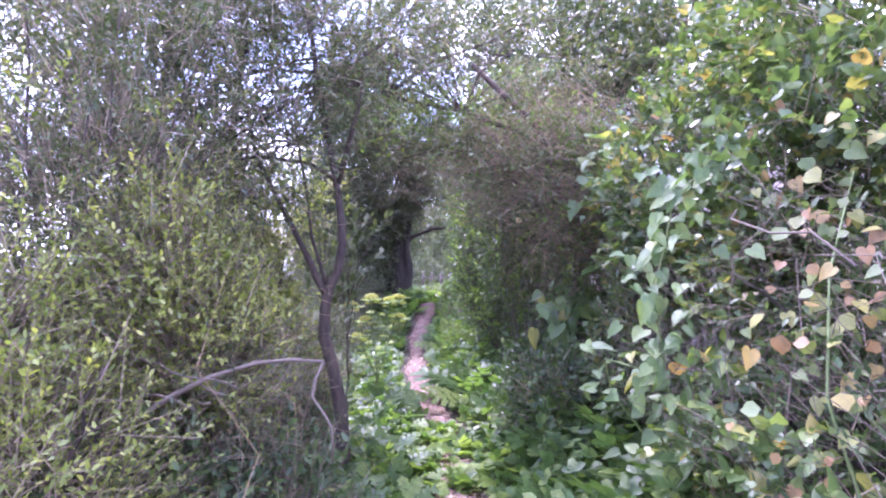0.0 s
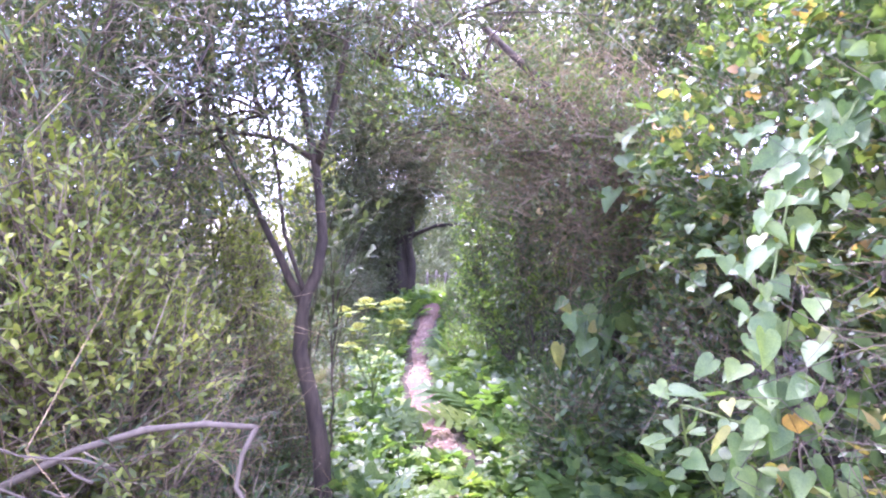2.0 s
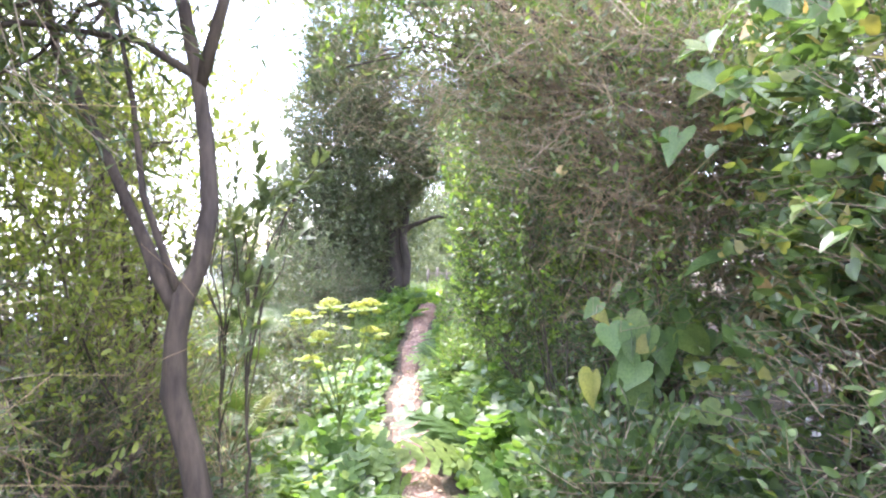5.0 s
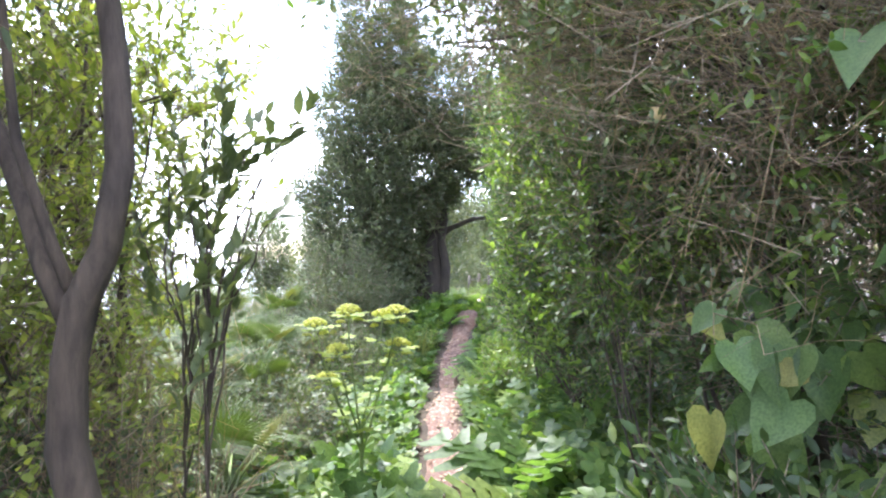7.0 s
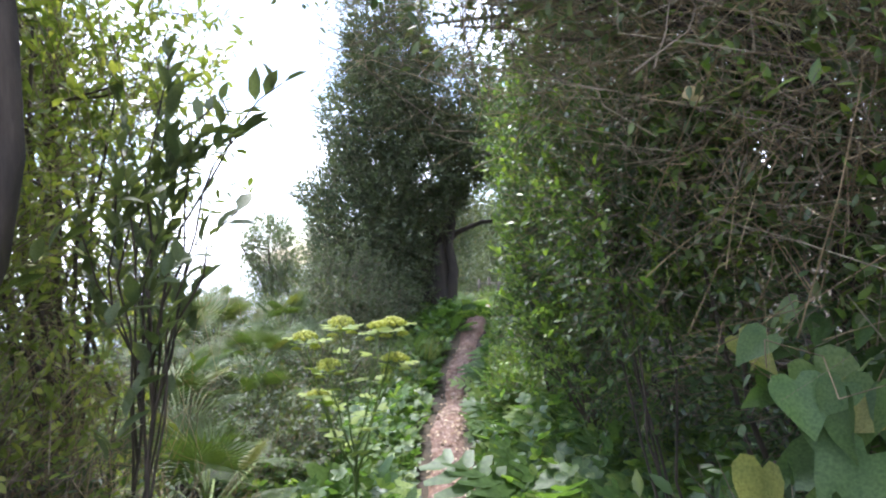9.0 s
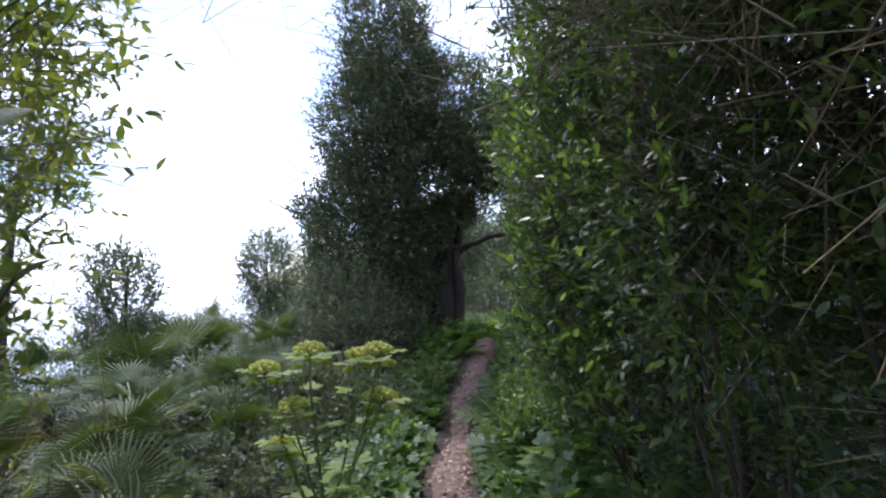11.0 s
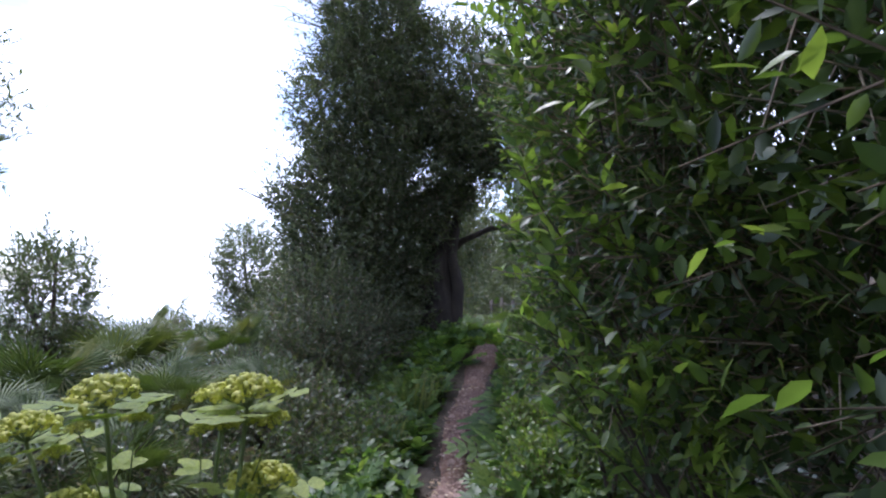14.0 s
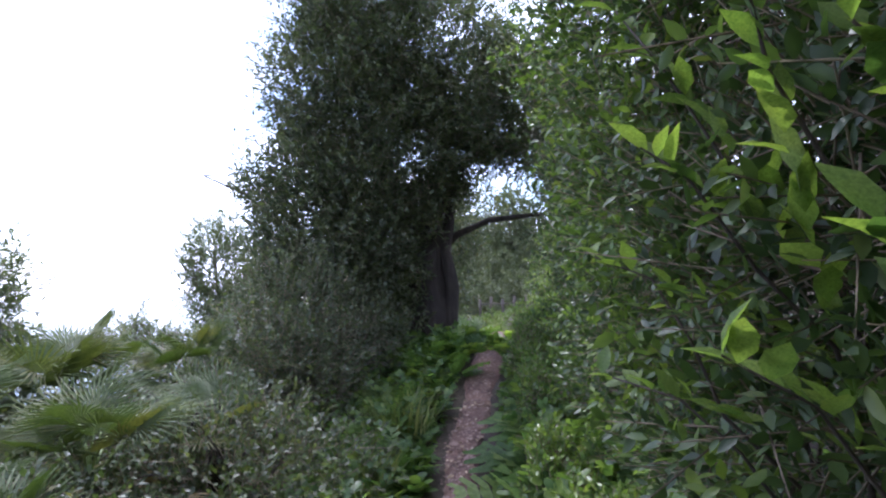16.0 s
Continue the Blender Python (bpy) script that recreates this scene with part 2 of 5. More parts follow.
def tubes(a, b, ra, rb):
    """Many thin three-sided twigs from a to b."""
    d = unit(b - a)
    h = np.where(np.abs(d[:, 2:3]) > 0.9, np.array([[1.0, 0, 0]]), np.array([[0, 0, 1.0]]))
    x = unit(np.cross(d, h))
    y = np.cross(d, x)
    rings = []
    for p, r in ((a, ra), (b, rb)):
        for k in range(3):
            t = 2.0944 * k
            rings.append(p + (x * math.cos(t) + y * math.sin(t)) * np.asarray(r)[:, None])
    v = np.stack(rings, axis=1)
    f = np.array([(0, 1, 4), (0, 4, 3), (1, 2, 5), (1, 5, 4), (2, 0, 3), (2, 3, 5)])
    return v.reshape(-1, 3), (f[None] + (np.arange(len(a)) * 6)[:, None, None]).reshape(-1, 3)


def limb(points, r0, r1, sides=8, knots=0.0):
    """A tapering, slightly uneven branch along points, closed at its ends."""
    p = np.asarray(points, dtype=float)
    n = len(p)
    d = unit(np.gradient(p, axis=0))
    h = np.array([1.0, 0.13, 0]) if abs(d[0, 2]) > 0.5 else np.array([0, 0.1, 1.0])
    v, f = [], []
    for i in range(n):
        x = unit(np.cross(d[i], h))
        y = np.cross(d[i], x)
        r = r0 + (r1 - r0) * (i / (n - 1)) ** 0.85
        for k in range(sides):
            t = 2 * math.pi * k / sides
            rr = r * (1 + knots * math.sin(3.1 * k + i * 1.7) + knots * 0.7 * math.sin(k * 1.3 - i * 2.9))
            v.append(p[i] + (x * math.cos(t) + y * math.sin(t)) * rr)
    for i in range(n - 1):
        for k in range(sides):
            a, b = i * sides + k, i * sides + (k + 1) % sides
            f += [(a, b, b + sides), (a, b + sides, a + sides)]
    v += [p[0], p[-1]]
    for k in range(sides):
        f += [(n * sides, (k + 1) % sides, k), (n * sides + 1, (n - 1) * sides + k, (n - 1) * sides + (k + 1) % sides)]
    return np.array(v), np.array(f)


def bend(a, b, lift=0.2, n=8, wobble=0.05):
    """Points of a gently crooked line from a to b."""
    a, b = np.asarray(a, float), np.asarray(b, float)
    t = np.linspace(0, 1, n)[:, None]
    p = a + (b - a) * t
    length = np.linalg.norm(b - a)
    p[:, 2] += lift * length * (t[:, 0] * (1 - t[:, 0])) * 2
    w = np.cumsum(rng.normal(0, wobble * length / n ** 0.5, (n, 3)), axis=0)
    w -= w[0] + (w[-1] - w[0]) * t
    return p + w


def wave(p, f):
    """Smooth noise of about -1 to 1."""
    x, y, z = p[:, 0] * f, p[:, 1] * f, p[:, 2] * f
    return (np.sin(x * 1.7 + 1.3 * np.sin(y * 1.1 + 0.7) + z) + np.sin(y * 2.1 + 1.1 * np.sin(z * 1.4) - x * 0.6) + np.sin(z * 2.3 + 1.2 * np.sin(x * 1.5 + 2) + y * 0.5)) / 3


# ---- leaf shapes, one long along y ----
def fan_about(outline, centre):
    v = np.array([centre] + outline, dtype=float)
    n = len(outline)
    return v, np.array([(0, 1 + i, 1 + (i + 1) % n) for i in range(n)])


def oval(w, fold=0.06, droop=0.06):
    return fan_about([(0, 0, 0), (w * 0.8, 0.28, fold), (w * 0.78, 0.62, fold * 0.6), (0, 1, -droop), (-w * 0.78, 0.62, fold * 0.6), (-w * 0.8, 0.28, fold)], (0, 0.45, 0))


def small_oval(w):
    return np.array([(0, 0, 0), (w, 0.45, 0.05), (0, 1, -0.05), (-w, 0.45, 0.05)], float), np.array([(0, 1, 2), (0, 2, 3)])


def heart():
    half = [(0.14, -0.12, 0.03), (0.34, -0.1, 0.07), (0.47, 0.08, 0.09), (0.44, 0.32, 0.07), (0.27, 0.62, 0.03)]
    pts = [(0, 0.02, 0)] + half + [(0, 1.0, -0.12)] + [(-x, y, z) for x, y, z in reversed(half)]
    return fan_about(pts, (0, 0.3, -0.02))


def lobed(lobes=5, w=0.36, cut=0.5):
    """A deeply cut leaf with pointed lobes, as of acanthus."""
    v, f = [(0, 0, 0)], []
    mids = []
    for i in range(lobes + 1):
        t = 0.08 + 0.92 * i / lobes
        v.append((0, t, 0.05 - 0.22 * t * t))
        mids.append(len(v) - 1)
    for s in (1, -1):
        for i in range(lobes):
            t0, t1 = 0.08 + 0.92 * i / lobes, 0.08 + 0.92 * (i + 1) / lobes
            reach = w * math.sin(math.pi * (0.18 + 0.72 * (i + 0.5) / lobes)) * 1.05
            k = len(v)
            v.append((s * reach * cut, t0 + 0.02, 0.05 - 0.2 * t0 * t0))
            v.append((s * reach, t0 + 0.16, 0.03 - 0.26 * t0 * t0))
            v.append((s * reach * 0.85, t0 + 0.22, 0.0 - 0.26 * t0 * t0))
            v.append((s * reach * cut * 0.8, t1 - 0.02, 0.06 - 0.2 * t1 * t1))
            for tri in ((mids[i], k, k + 1), (mids[i], k + 1, k + 2), (mids[i], k + 2, k + 3), (mids[i], k + 3, mids[i + 1])):
                f.append(tri if s > 0 else tri[::-1])
    return np.array(v, float), np.array(f)


def trefoil():
    """Three toothed leaflets, as of alexanders."""
    one = fan_about([(0, 0, 0), (0.2, 0.12, 0.02), (0.3, 0.34, 0.04), (0.22, 0.5, 0.02), (0.2, 0.66, 0), (0, 0.85, -0.05), (-0.2, 0.66, 0), (-0.22, 0.5, 0.02), (-0.3, 0.34, 0.04), (-0.2, 0.12, 0.02)], (0, 0.4, -0.01))
    out = []
    for a, s, y0 in ((0, 0.62, 0.4), (1.1, 0.56, 0.36), (-1.1, 0.56, 0.36)):
        c, q = math.cos(a), math.sin(a)
        v = one[0] * s
        out.append((np.stack((v[:, 0] * c + v[:, 1] * q, -v[:, 0] * q + v[:, 1] * c + y0, v[:, 2]), axis=1), one[1]))
    out.append((np.array([(-0.012, 0, 0), (0.012, 0, 0), (0.01, 0.4, 0), (-0.01, 0.4, 0)]), np.array([(0, 1, 2), (0, 2, 3)])))
    return join(*out)


def palm_fan(blades=30, spread=2.5, droop=0.25, closed=0.0):
    """A stiff fan of narrow folded blades on a short stalk end."""
    parts_ = []
    for i in range(blades):
        a = (i / (blades - 1) - 0.5) * 2 * spread * (1 - closed)
        ln = (0.78 + 0.22 * math.cos(a * 0.55)) * (1 + 0.06 * math.sin(i * 5.3))
        d = np.array([math.sin(a), math.cos(a), 0.0])
        s = np.array([math.cos(a), -math.sin(a), 0.0])
        w = 0.019
        z = np.array([0, 0, 1.0])
        v = [d * 0.03, d * 0.42 + s * w + z * 0.03, d * 0.42 - s * w + z * 0.03, d * 0.42 + z * 0.005,
             d * 0.75 * ln + s * w * 0.6 - z * droop * 0.25, d * 0.75 * ln - s * w * 0.6 - z * droop * 0.25, d * ln - z * droop * (0.6 + 0.3 * math.sin(i * 2.1))]
        parts_.append((v, np.array([(0, 1, 3), (0, 3, 2), (1, 4, 3), (3, 4, 5), (3, 5, 2), (4, 6, 5)])))
    return join(*parts_)


OVAL, NARROW, ROUND = oval(0.24), oval(0.14), oval(0.36)
TINY, TINY_NARROW = small_oval(0.26), small_oval(0.15)
HEART, LOBED, TREFOIL = heart(), lobed(), trefoil()


# ---- the lie of the land ----
def path_x(y):
    return np.interp(y, [-3, 0, 2, 3.6, 6, 8.5, 11, 13.2, 15, 20, 26], [0.0, 0.02, 0.08, 0.1, -0.13, -0.45, -0.56, -0.4, -0.3, -0.22, 0.2])


def crest(y):
    """The rise that the path climbs beside the old tree."""
    return np.interp(y, [9.8, 11, 12, 13.2, 14.5, 16, 19, 22, 30], [0, 0.17, 0.36, 0.62, 0.72, 0.65, 0.0, -0.2, 0])


def path_z(y):
    return np.interp(y, [-40, 0, 7, 11.5, 20, 24, 34, 60, 200], [1.0, 0.0, -0.4, -0.52, -0.6, -0.75, -0.9, -0.2, 3.0]) + crest(y)


def smooth01(t):
    t = np.clip(t, 0, 1)
    return t * t * (3 - 2 * t)


def ground_z(x, y):
    x, y = np.asarray(x, float), np.asarray(y, float)
    z = path_z(y) - crest(y) * (1 - smooth01((x + 5.5) / 3.5)) + 0.9 * smooth01((x - path_x(y) - 0.5) / 2.2) + 0.25 * np.clip(x - 4, 0, 60)
    left = np.clip(-6.5 - x, 0, None)
    return z - 0.42 * np.minimum(left, 75) * smooth01(left / 4) - 0.1 * smooth01((path_x(y) - 0.4 - x) / 0.8)


def ground_sheet():
    s = np.sinh(np.linspace(-1, 1, 150) * 8.6) / np.sinh(8.6) * 3500
    X, Y = np.meshgrid(s, s + 4)
    Z = ground_z(X, Y) + 0.03 * np.sin(X * 3.1 + np.sin(Y * 2.3)) * np.sin(Y * 2.7)
    v = np.stack((X, Y, Z), -1).reshape(-1, 3)
    n = 150
    i = (np.arange(n - 1)[:, None] * n + np.arange(n - 1)[None]).ravel()
    f = np.concatenate((np.stack((i, i + 1, i + n + 1), 1), np.stack((i, i + n + 1, i + n), 1)))
    tagged(new("ground", mesh_of("ground", v, f, SOIL, True)), "dark soil sloping down towards the sea", "ground", "", "structure")


def path_sheet():
    ys = np.linspace(-2, 25.5, 400)
    us = np.linspace(-1, 1, 13)
    Y, U = np.meshgrid(ys, us, indexing="ij")
    half = 0.165 + 0.03 * np.sin(Y * 1.1) + 0.02 * np.sin(Y * 3.3 + U * 2)
    X = path_x(Y) + U * half
    Z = ground_z(X, Y) + 0.03 * np.sin(X * 3.1 + np.sin(Y * 2.3)) * np.sin(Y * 2.7) + 0.045 - 0.06 * U ** 4 + 0.008 * np.sin(X * 21 + Y * 9) * np.sin(Y * 17)
    v = np.stack((X, Y, Z), -1).reshape(-1, 3)
    n, m = len(ys), len(us)
    i = (np.arange(n - 1)[:, None] * m + np.arange(m - 1)[None]).ravel()
    f = np.concatenate((np.stack((i, i + 1, i + m + 1), 1), np.stack((i, i + m + 1, i + m), 1)))
    tagged(new("path", mesh_of("path", v, f, TRODDEN, True)), "narrow trodden path of pale pinkish earth and stone chips", "path", "", "structure")


def sea_sheet():
    a = np.linspace(0, 2 * math.pi, 97)[:-1]
    v = [(0, 0, -27)] + [(4500 * math.cos(t), 4500 * math.sin(t), -27) for t in a]
    f = [(0, 1 + i, 1 + (i + 1) % 96) for i in range(96)]
    tagged(new("water", mesh_of("water", v, f, SEA)), "calm pale grey sea under a bright sky", "sea", "", "structure")


ground_sheet()
path_sheet()
sea_sheet()


# ---- shrubs and trees ----
def in_corridor(p, half=0.32, head=2.15):
    """The clear way along the path, which no leaf enters."""
    g = path_z(p[:, 1])
    mid = np.interp(p[:, 1], [0, 1.5, 2.9, 4.2, 5.0, 5.6, 6.3, 8, 10], [0.02, 0.07, 0.17, 0.1, 0.18, 0.03, -0.16, -0.33, -0.36])
    half = np.where(p[:, 2] < g + 0.35, half * 0.6, half)
    return (np.abs(p[:, 0] - mid) < half) & (p[:, 2] < g + head) & (p[:, 1] > -1.2) & (p[:, 1] < 13)


def sample_blobs(blobs, n, shell=0.5, gap=0.0, gap_scale=2.5):
    """Points in a set of ellipsoids, thicker to the outside, with gaps; and their outward ways."""
    b = np.array(blobs, float)
    vol = b[:, 3] * b[:, 4] * b[:, 5]
    pick = rng.choice(len(b), n * 3, p=vol ** 0.75 / (vol ** 0.75).sum())
    d = unit(rng.normal(size=(n * 3, 3)))
    r = shell + (1 - shell) * rng.random((n * 3, 1)) ** 0.7
    p = b[pick, :3] + d * r * b[pick, 3:] * (1 + 0.18 * wave(b[pick, :3] + d * 2, 2.0)[:, None])
    keep = (wave(p, gap_scale) > gap - 0.75) & ~in_corridor(p) & (p[:, 2] > ground_z(p[:, 0], p[:, 1]) + 0.03)
    return p[keep][:n], d[keep][:n]


def leafy(starts, ways, twig, per, leaf, template, spread=0.9, rise=0.3, hang=0.0):
    """Twigs at the starts with leaves set round them: returns leaves and twigs."""
    n = len(starts)
    w = unit(ways * 0.8 + rng.normal(0, 0.45, (n, 3)) + np.array([0, 0, rise]))
    ln = twig * rng.uniform(0.6, 1.3, n)
    ends = starts + w * ln[:, None] - np.array([0, 0, 1.0]) * (hang * ln ** 2 / twig)[:, None]
    t = (np.arange(per) + 0.6) / per
    base = starts[:, None] + (ends - starts)[:, None] * t[None, :, None]
    side = unit(rng.normal(size=(n, per, 3)))
    d = unit(w[:, None] * 0.75 + side * spread + np.array([0, 0, 0.1 - hang]))
    hint = unit(rng.normal(0, 0.55, (n, per, 3)) + np.array([0, -0.15, 1.0]))
    base, d, hint = base.reshape(-1, 3), d.reshape(-1, 3), hint.reshape(-1, 3)
    keep = ~in_corridor(base + d * leaf * 0.5, 0.3)
    base, d, hint = base[keep], d[keep], hint[keep]
    sizes = leaf * rng.uniform(0.6, 1.25, len(base))
    lv = scatter(template, base, basis(d, hint), sizes)
    ok = ~in_corridor((starts + ends) / 2, 0.3)
    tv = tubes(starts[ok] - w[ok] * 0.06, ends[ok], np.full(ok.sum(), 0.0028), np.full(ok.sum(), 0.0012))
    return lv, tv


def shrub(name, base, blobs, n, leaf, template, mat, label, category="shrub", group="", twig=0.22, per=9, shell=0.45, gap=0.0,
          stems=7, stem_r=0.014, rise=0.3, hang=0.0, twig_mat=None, spread=0.9, extra=None, gap_scale=2.5):
    """A bush: stems from the base, twigs and leaves in the given clumps; extra adds a second sort of leaf."""
    bx, by = base
    ob = thing(name, (bx, by, float(ground_z(bx, by))), label, category, group)
    s, w = sample_blobs(blobs, n, shell, gap, gap_scale)
    lv, tv = leafy(s, w, twig, per, leaf, template, spread, rise, hang)
    part("foliage", lv, mat, ob, "", "stuff")
    part("twig_mass", tv, twig_mat or TWIG, ob, "", "stuff")
    if extra:
        n2, leaf2, template2, mat2, label2 = extra
        s2, w2 = sample_blobs(blobs, n2, 0.85, 0.45, 1.6)
        l2, t2 = leafy(s2, w2, twig, per, leaf2, template2, spread, rise, hang)
        part("foliage", l2, mat2, ob, label2, "stuff")
    for i in range(min(stems, len(s))):
        end = s[(i * 37) % len(s)]
        start = np.array([bx, by, float(ground_z(bx, by)) - 0.05]) + np.array([*rng.normal(0, 0.12, 2), 0])
        pts = bend(start, end, 0.25, 8, 0.06)
        for _ in range(3):
            if in_corridor(pts, 0.25).any():
                pts[:, 0] += np.where(in_corridor(pts, 0.25), 0.25 * np.sign(bx), 0)
        part("branch", limb(pts, stem_r * rng.uniform(0.6, 1.2), 0.004, 5, 0.08), BARK, ob, "", "", True)
    return ob


L_BUSH = "dense evergreen shrub with narrow grey-green leaves and tangled twigs"
# thicket on the seaward side of the path
shrub("shrub", (-1.7, 2.6), [(-1.5, 2.6, 0.8, 0.75, 0.7, 0.75), (-1.9, 2.9, 1.7, 0.8, 0.8, 0.8), (-1.6, 3.0, 1.3, 0.5, 0.5, 0.6)], 4600, 0.032, NARROW, LEAF_SHRUB, L_BUSH, extra=(380, 0.034, OVAL, LEAF_WILLOW, "yellow-green young shoots"), per=10)
shrub("shrub", (-1.5, 1.75), [(-1.45, 1.8, 0.55, 0.45, 0.45, 0.65), (-1.75, 2.0, 1.1, 0.45, 0.4, 0.4)], 1900, 0.03, OVAL, LEAF_WILLOW, "leafy shrub with small yellow-green leaves and dense shoots", per=11)
shrub("shrub", (-1.35, 2.35), [(-1.25, 2.45, 1.35, 0.3, 0.3, 0.45), (-1.1, 2.5, 1.0, 0.3, 0.3, 0.4)], 800, 0.034, OVAL, LEAF_WILLOW, "upright shrub with small bright leaves on pale shoots", per=12, rise=0.8)
shrub("shrub", (-0.95, 3.0), [(-0.9, 2.8, 0.25, 0.35, 0.45, 0.42), (-1.55, 3.4, 0.9, 0.4, 0.4, 0.7)], 1000, 0.04, NARROW, LEAF_SHRUB, L_BUSH, per=9)
shrub("shrub", (-2.6, 3.6), [(-2.7, 3.6, 1.2, 0.9, 0.9, 1.3), (-2.9, 3.4, 2.5, 1.0, 0.9, 0.9)], 1700, 0.055, OVAL, LEAF_SHRUB, "tall dark evergreen bush with dull oval leaves", per=9)
shrub("shrub", (-1.6, 4.6), [(-1.6, 4.5, 0.6, 0.5, 0.5, 0.8), (-1.7, 4.5, 1.5, 0.45, 0.45, 0.7)], 800, 0.045, OVAL, LEAF_WILLOW, "thin straggling shrub with upright stems and sparse leaves", per=8, stems=6, stem_r=0.008, rise=0.7, gap=0.15)
shrub("shrub", (-2.4, 5.0), [(-2.6, 5.0, 0.9, 0.8, 0.6, 1.0), (-2.8, 5.0, 2.2, 0.8, 0.7, 1.0)], 900, 0.065, OVAL, LEAF_WILLOW, "tall loose shrub with light green leaves against the sky", per=9, stems=6, gap=0.1)
shrub("shrub", (-1.9, 2.7), [(-1.5, 2.7, 2.2, 0.65, 0.6, 0.75), (-2.3, 2.8, 2.6, 0.8, 0.7, 0.9), (-0.95, 3.2, 2.75, 0.55, 0.5, 0.5), (-1.7, 2.9, 3.2, 0.9, 0.7, 0.5)], 1500, 0.045, NARROW, LEAF_SHRUB, "tall evergreen shrub arching over the thicket", per=10, stems=9, gap=0.25)
shrub("shrub", (-0.85, 2.5), [(-0.8, 2.5, 0.22, 0.4, 0.4, 0.33), (-1.2, 2.2, 0.3, 0.4, 0.35, 0.4)], 800, 0.05, OVAL, LEAF_DARK, "low dark leafy bush at the foot of the thicket", per=8, stems=4)
shrub("shrub", (-1.5, 4.75), [(-1.5, 4.7, 0.1, 0.55, 0.45, 0.55), (-2.1, 4.7, 0.3, 0.6, 0.5, 0.7), (-1.3, 4.5, 0.0, 0.35, 0.3, 0.35)], 1100, 0.045, OVAL, LEAF_DARK, "dark low shrub among dry twigs by the forked tree", per=8, stems=5)
shrub("shrub", (0.75, 4.4), [(0.85, 4.35, 0.3, 0.35, 0.5, 0.32)], 350, 0.06, OVAL, LEAF_DARK, "low dark leafy bush on the bank", per=7, stems=3)

# landward bank and hedge
L_HEDGE = "dense dark green hedge of glossy oval leaves beside the path"
shrub("hedge", (1.9, 2.1), [(1.75, 1.9, 0.6, 0.7, 0.8, 0.8), (2.0, 2.2, 1.5, 0.8, 0.9, 0.8), (2.3, 2.4, 2.5, 0.9, 0.9, 0.8)], 2600, 0.042, OVAL, LEAF_DARK, "steep bank overgrown with bramble and climbing leaves", "hedge", extra=(1300, 0.055, HEART, LEAF_VINE_MANY, "climbing leaves, some turning yellow and rust"))
shrub("hedge", (1.9, 3.6), [(1.75, 3.5, 0.8, 0.7, 0.8, 0.9), (1.9, 3.6, 1.8, 0.75, 0.8, 0.8), (2.35, 4.1, 2.6, 0.6, 0.7, 0.6)], 2800, 0.042, OVAL, LEAF_DARK, "steep bank overgrown with bramble and climbing leaves", "hedge", extra=(1100, 0.055, HEART, LEAF_VINE_MANY, "climbing leaves, some turning yellow and rust"))
shrub("hedge", (1.3, 5.2), [(1.4, 5.2, 1.2, 0.5, 0.7, 0.85), (1.25, 5.4, 2.0, 0.6, 0.7, 0.7), (0.8, 5.7, 1.6, 0.38, 0.5, 0.7)], 3400, 0.042, OVAL, LEAF_DARK, L_HEDGE, "hedge", extra=(500, 0.042, OVAL, LEAF_LIME, "fresh lime-green shoots"))
shrub("hedge", (1.1, 6.6), [(1.05, 6.6, 1.0, 0.55, 0.7, 0.85), (0.85, 6.9, 1.7, 0.68, 0.8, 0.9), (0.65, 7.3, 1.15, 0.45, 0.5, 0.6), (1.0, 6.7, 2.8, 0.8, 0.9, 0.8)], 5200, 0.045, OVAL, LEAF_DARK, L_HEDGE, "hedge", extra=(1000, 0.055, OVAL, LEAF_LIME, "fresh lime-green shoots"))
shrub("hedge", (0.8, 8.2), [(0.75, 8.1, 0.9, 0.48, 0.8, 0.75), (0.7, 8.3, 1.5, 0.55, 0.8, 0.8), (0.8, 8.3, 2.6, 0.7, 0.9, 0.9)], 3800, 0.042, OVAL, LEAF_DARK, L_HEDGE, "hedge", extra=(1500, 0.045, OVAL, LEAF_LIME, "fresh lime-green shoots"))
shrub("hedge", (1.0, 10.2), [(0.85, 10.2, 0.8, 0.55, 1.0, 0.8), (0.9, 10.4, 1.6, 0.6, 1.0, 0.8), (1.0, 10.4, 2.8, 0.9, 1.1, 1.0)], 2600, 0.055, TINY, LEAF_DARK, L_HEDGE, "hedge", extra=(800, 0.05, TINY, LEAF_LIME, "fresh lime-green shoots"))
shrub("hedge", (1.3, 13.0), [(1.0, 13.0, 0.4, 0.8, 1.4, 0.9), (1.2, 13.4, 2.0, 0.9, 1.4, 1.4)], 2000, 0.06, TINY, LEAF_DARK, L_HEDGE, "hedge")


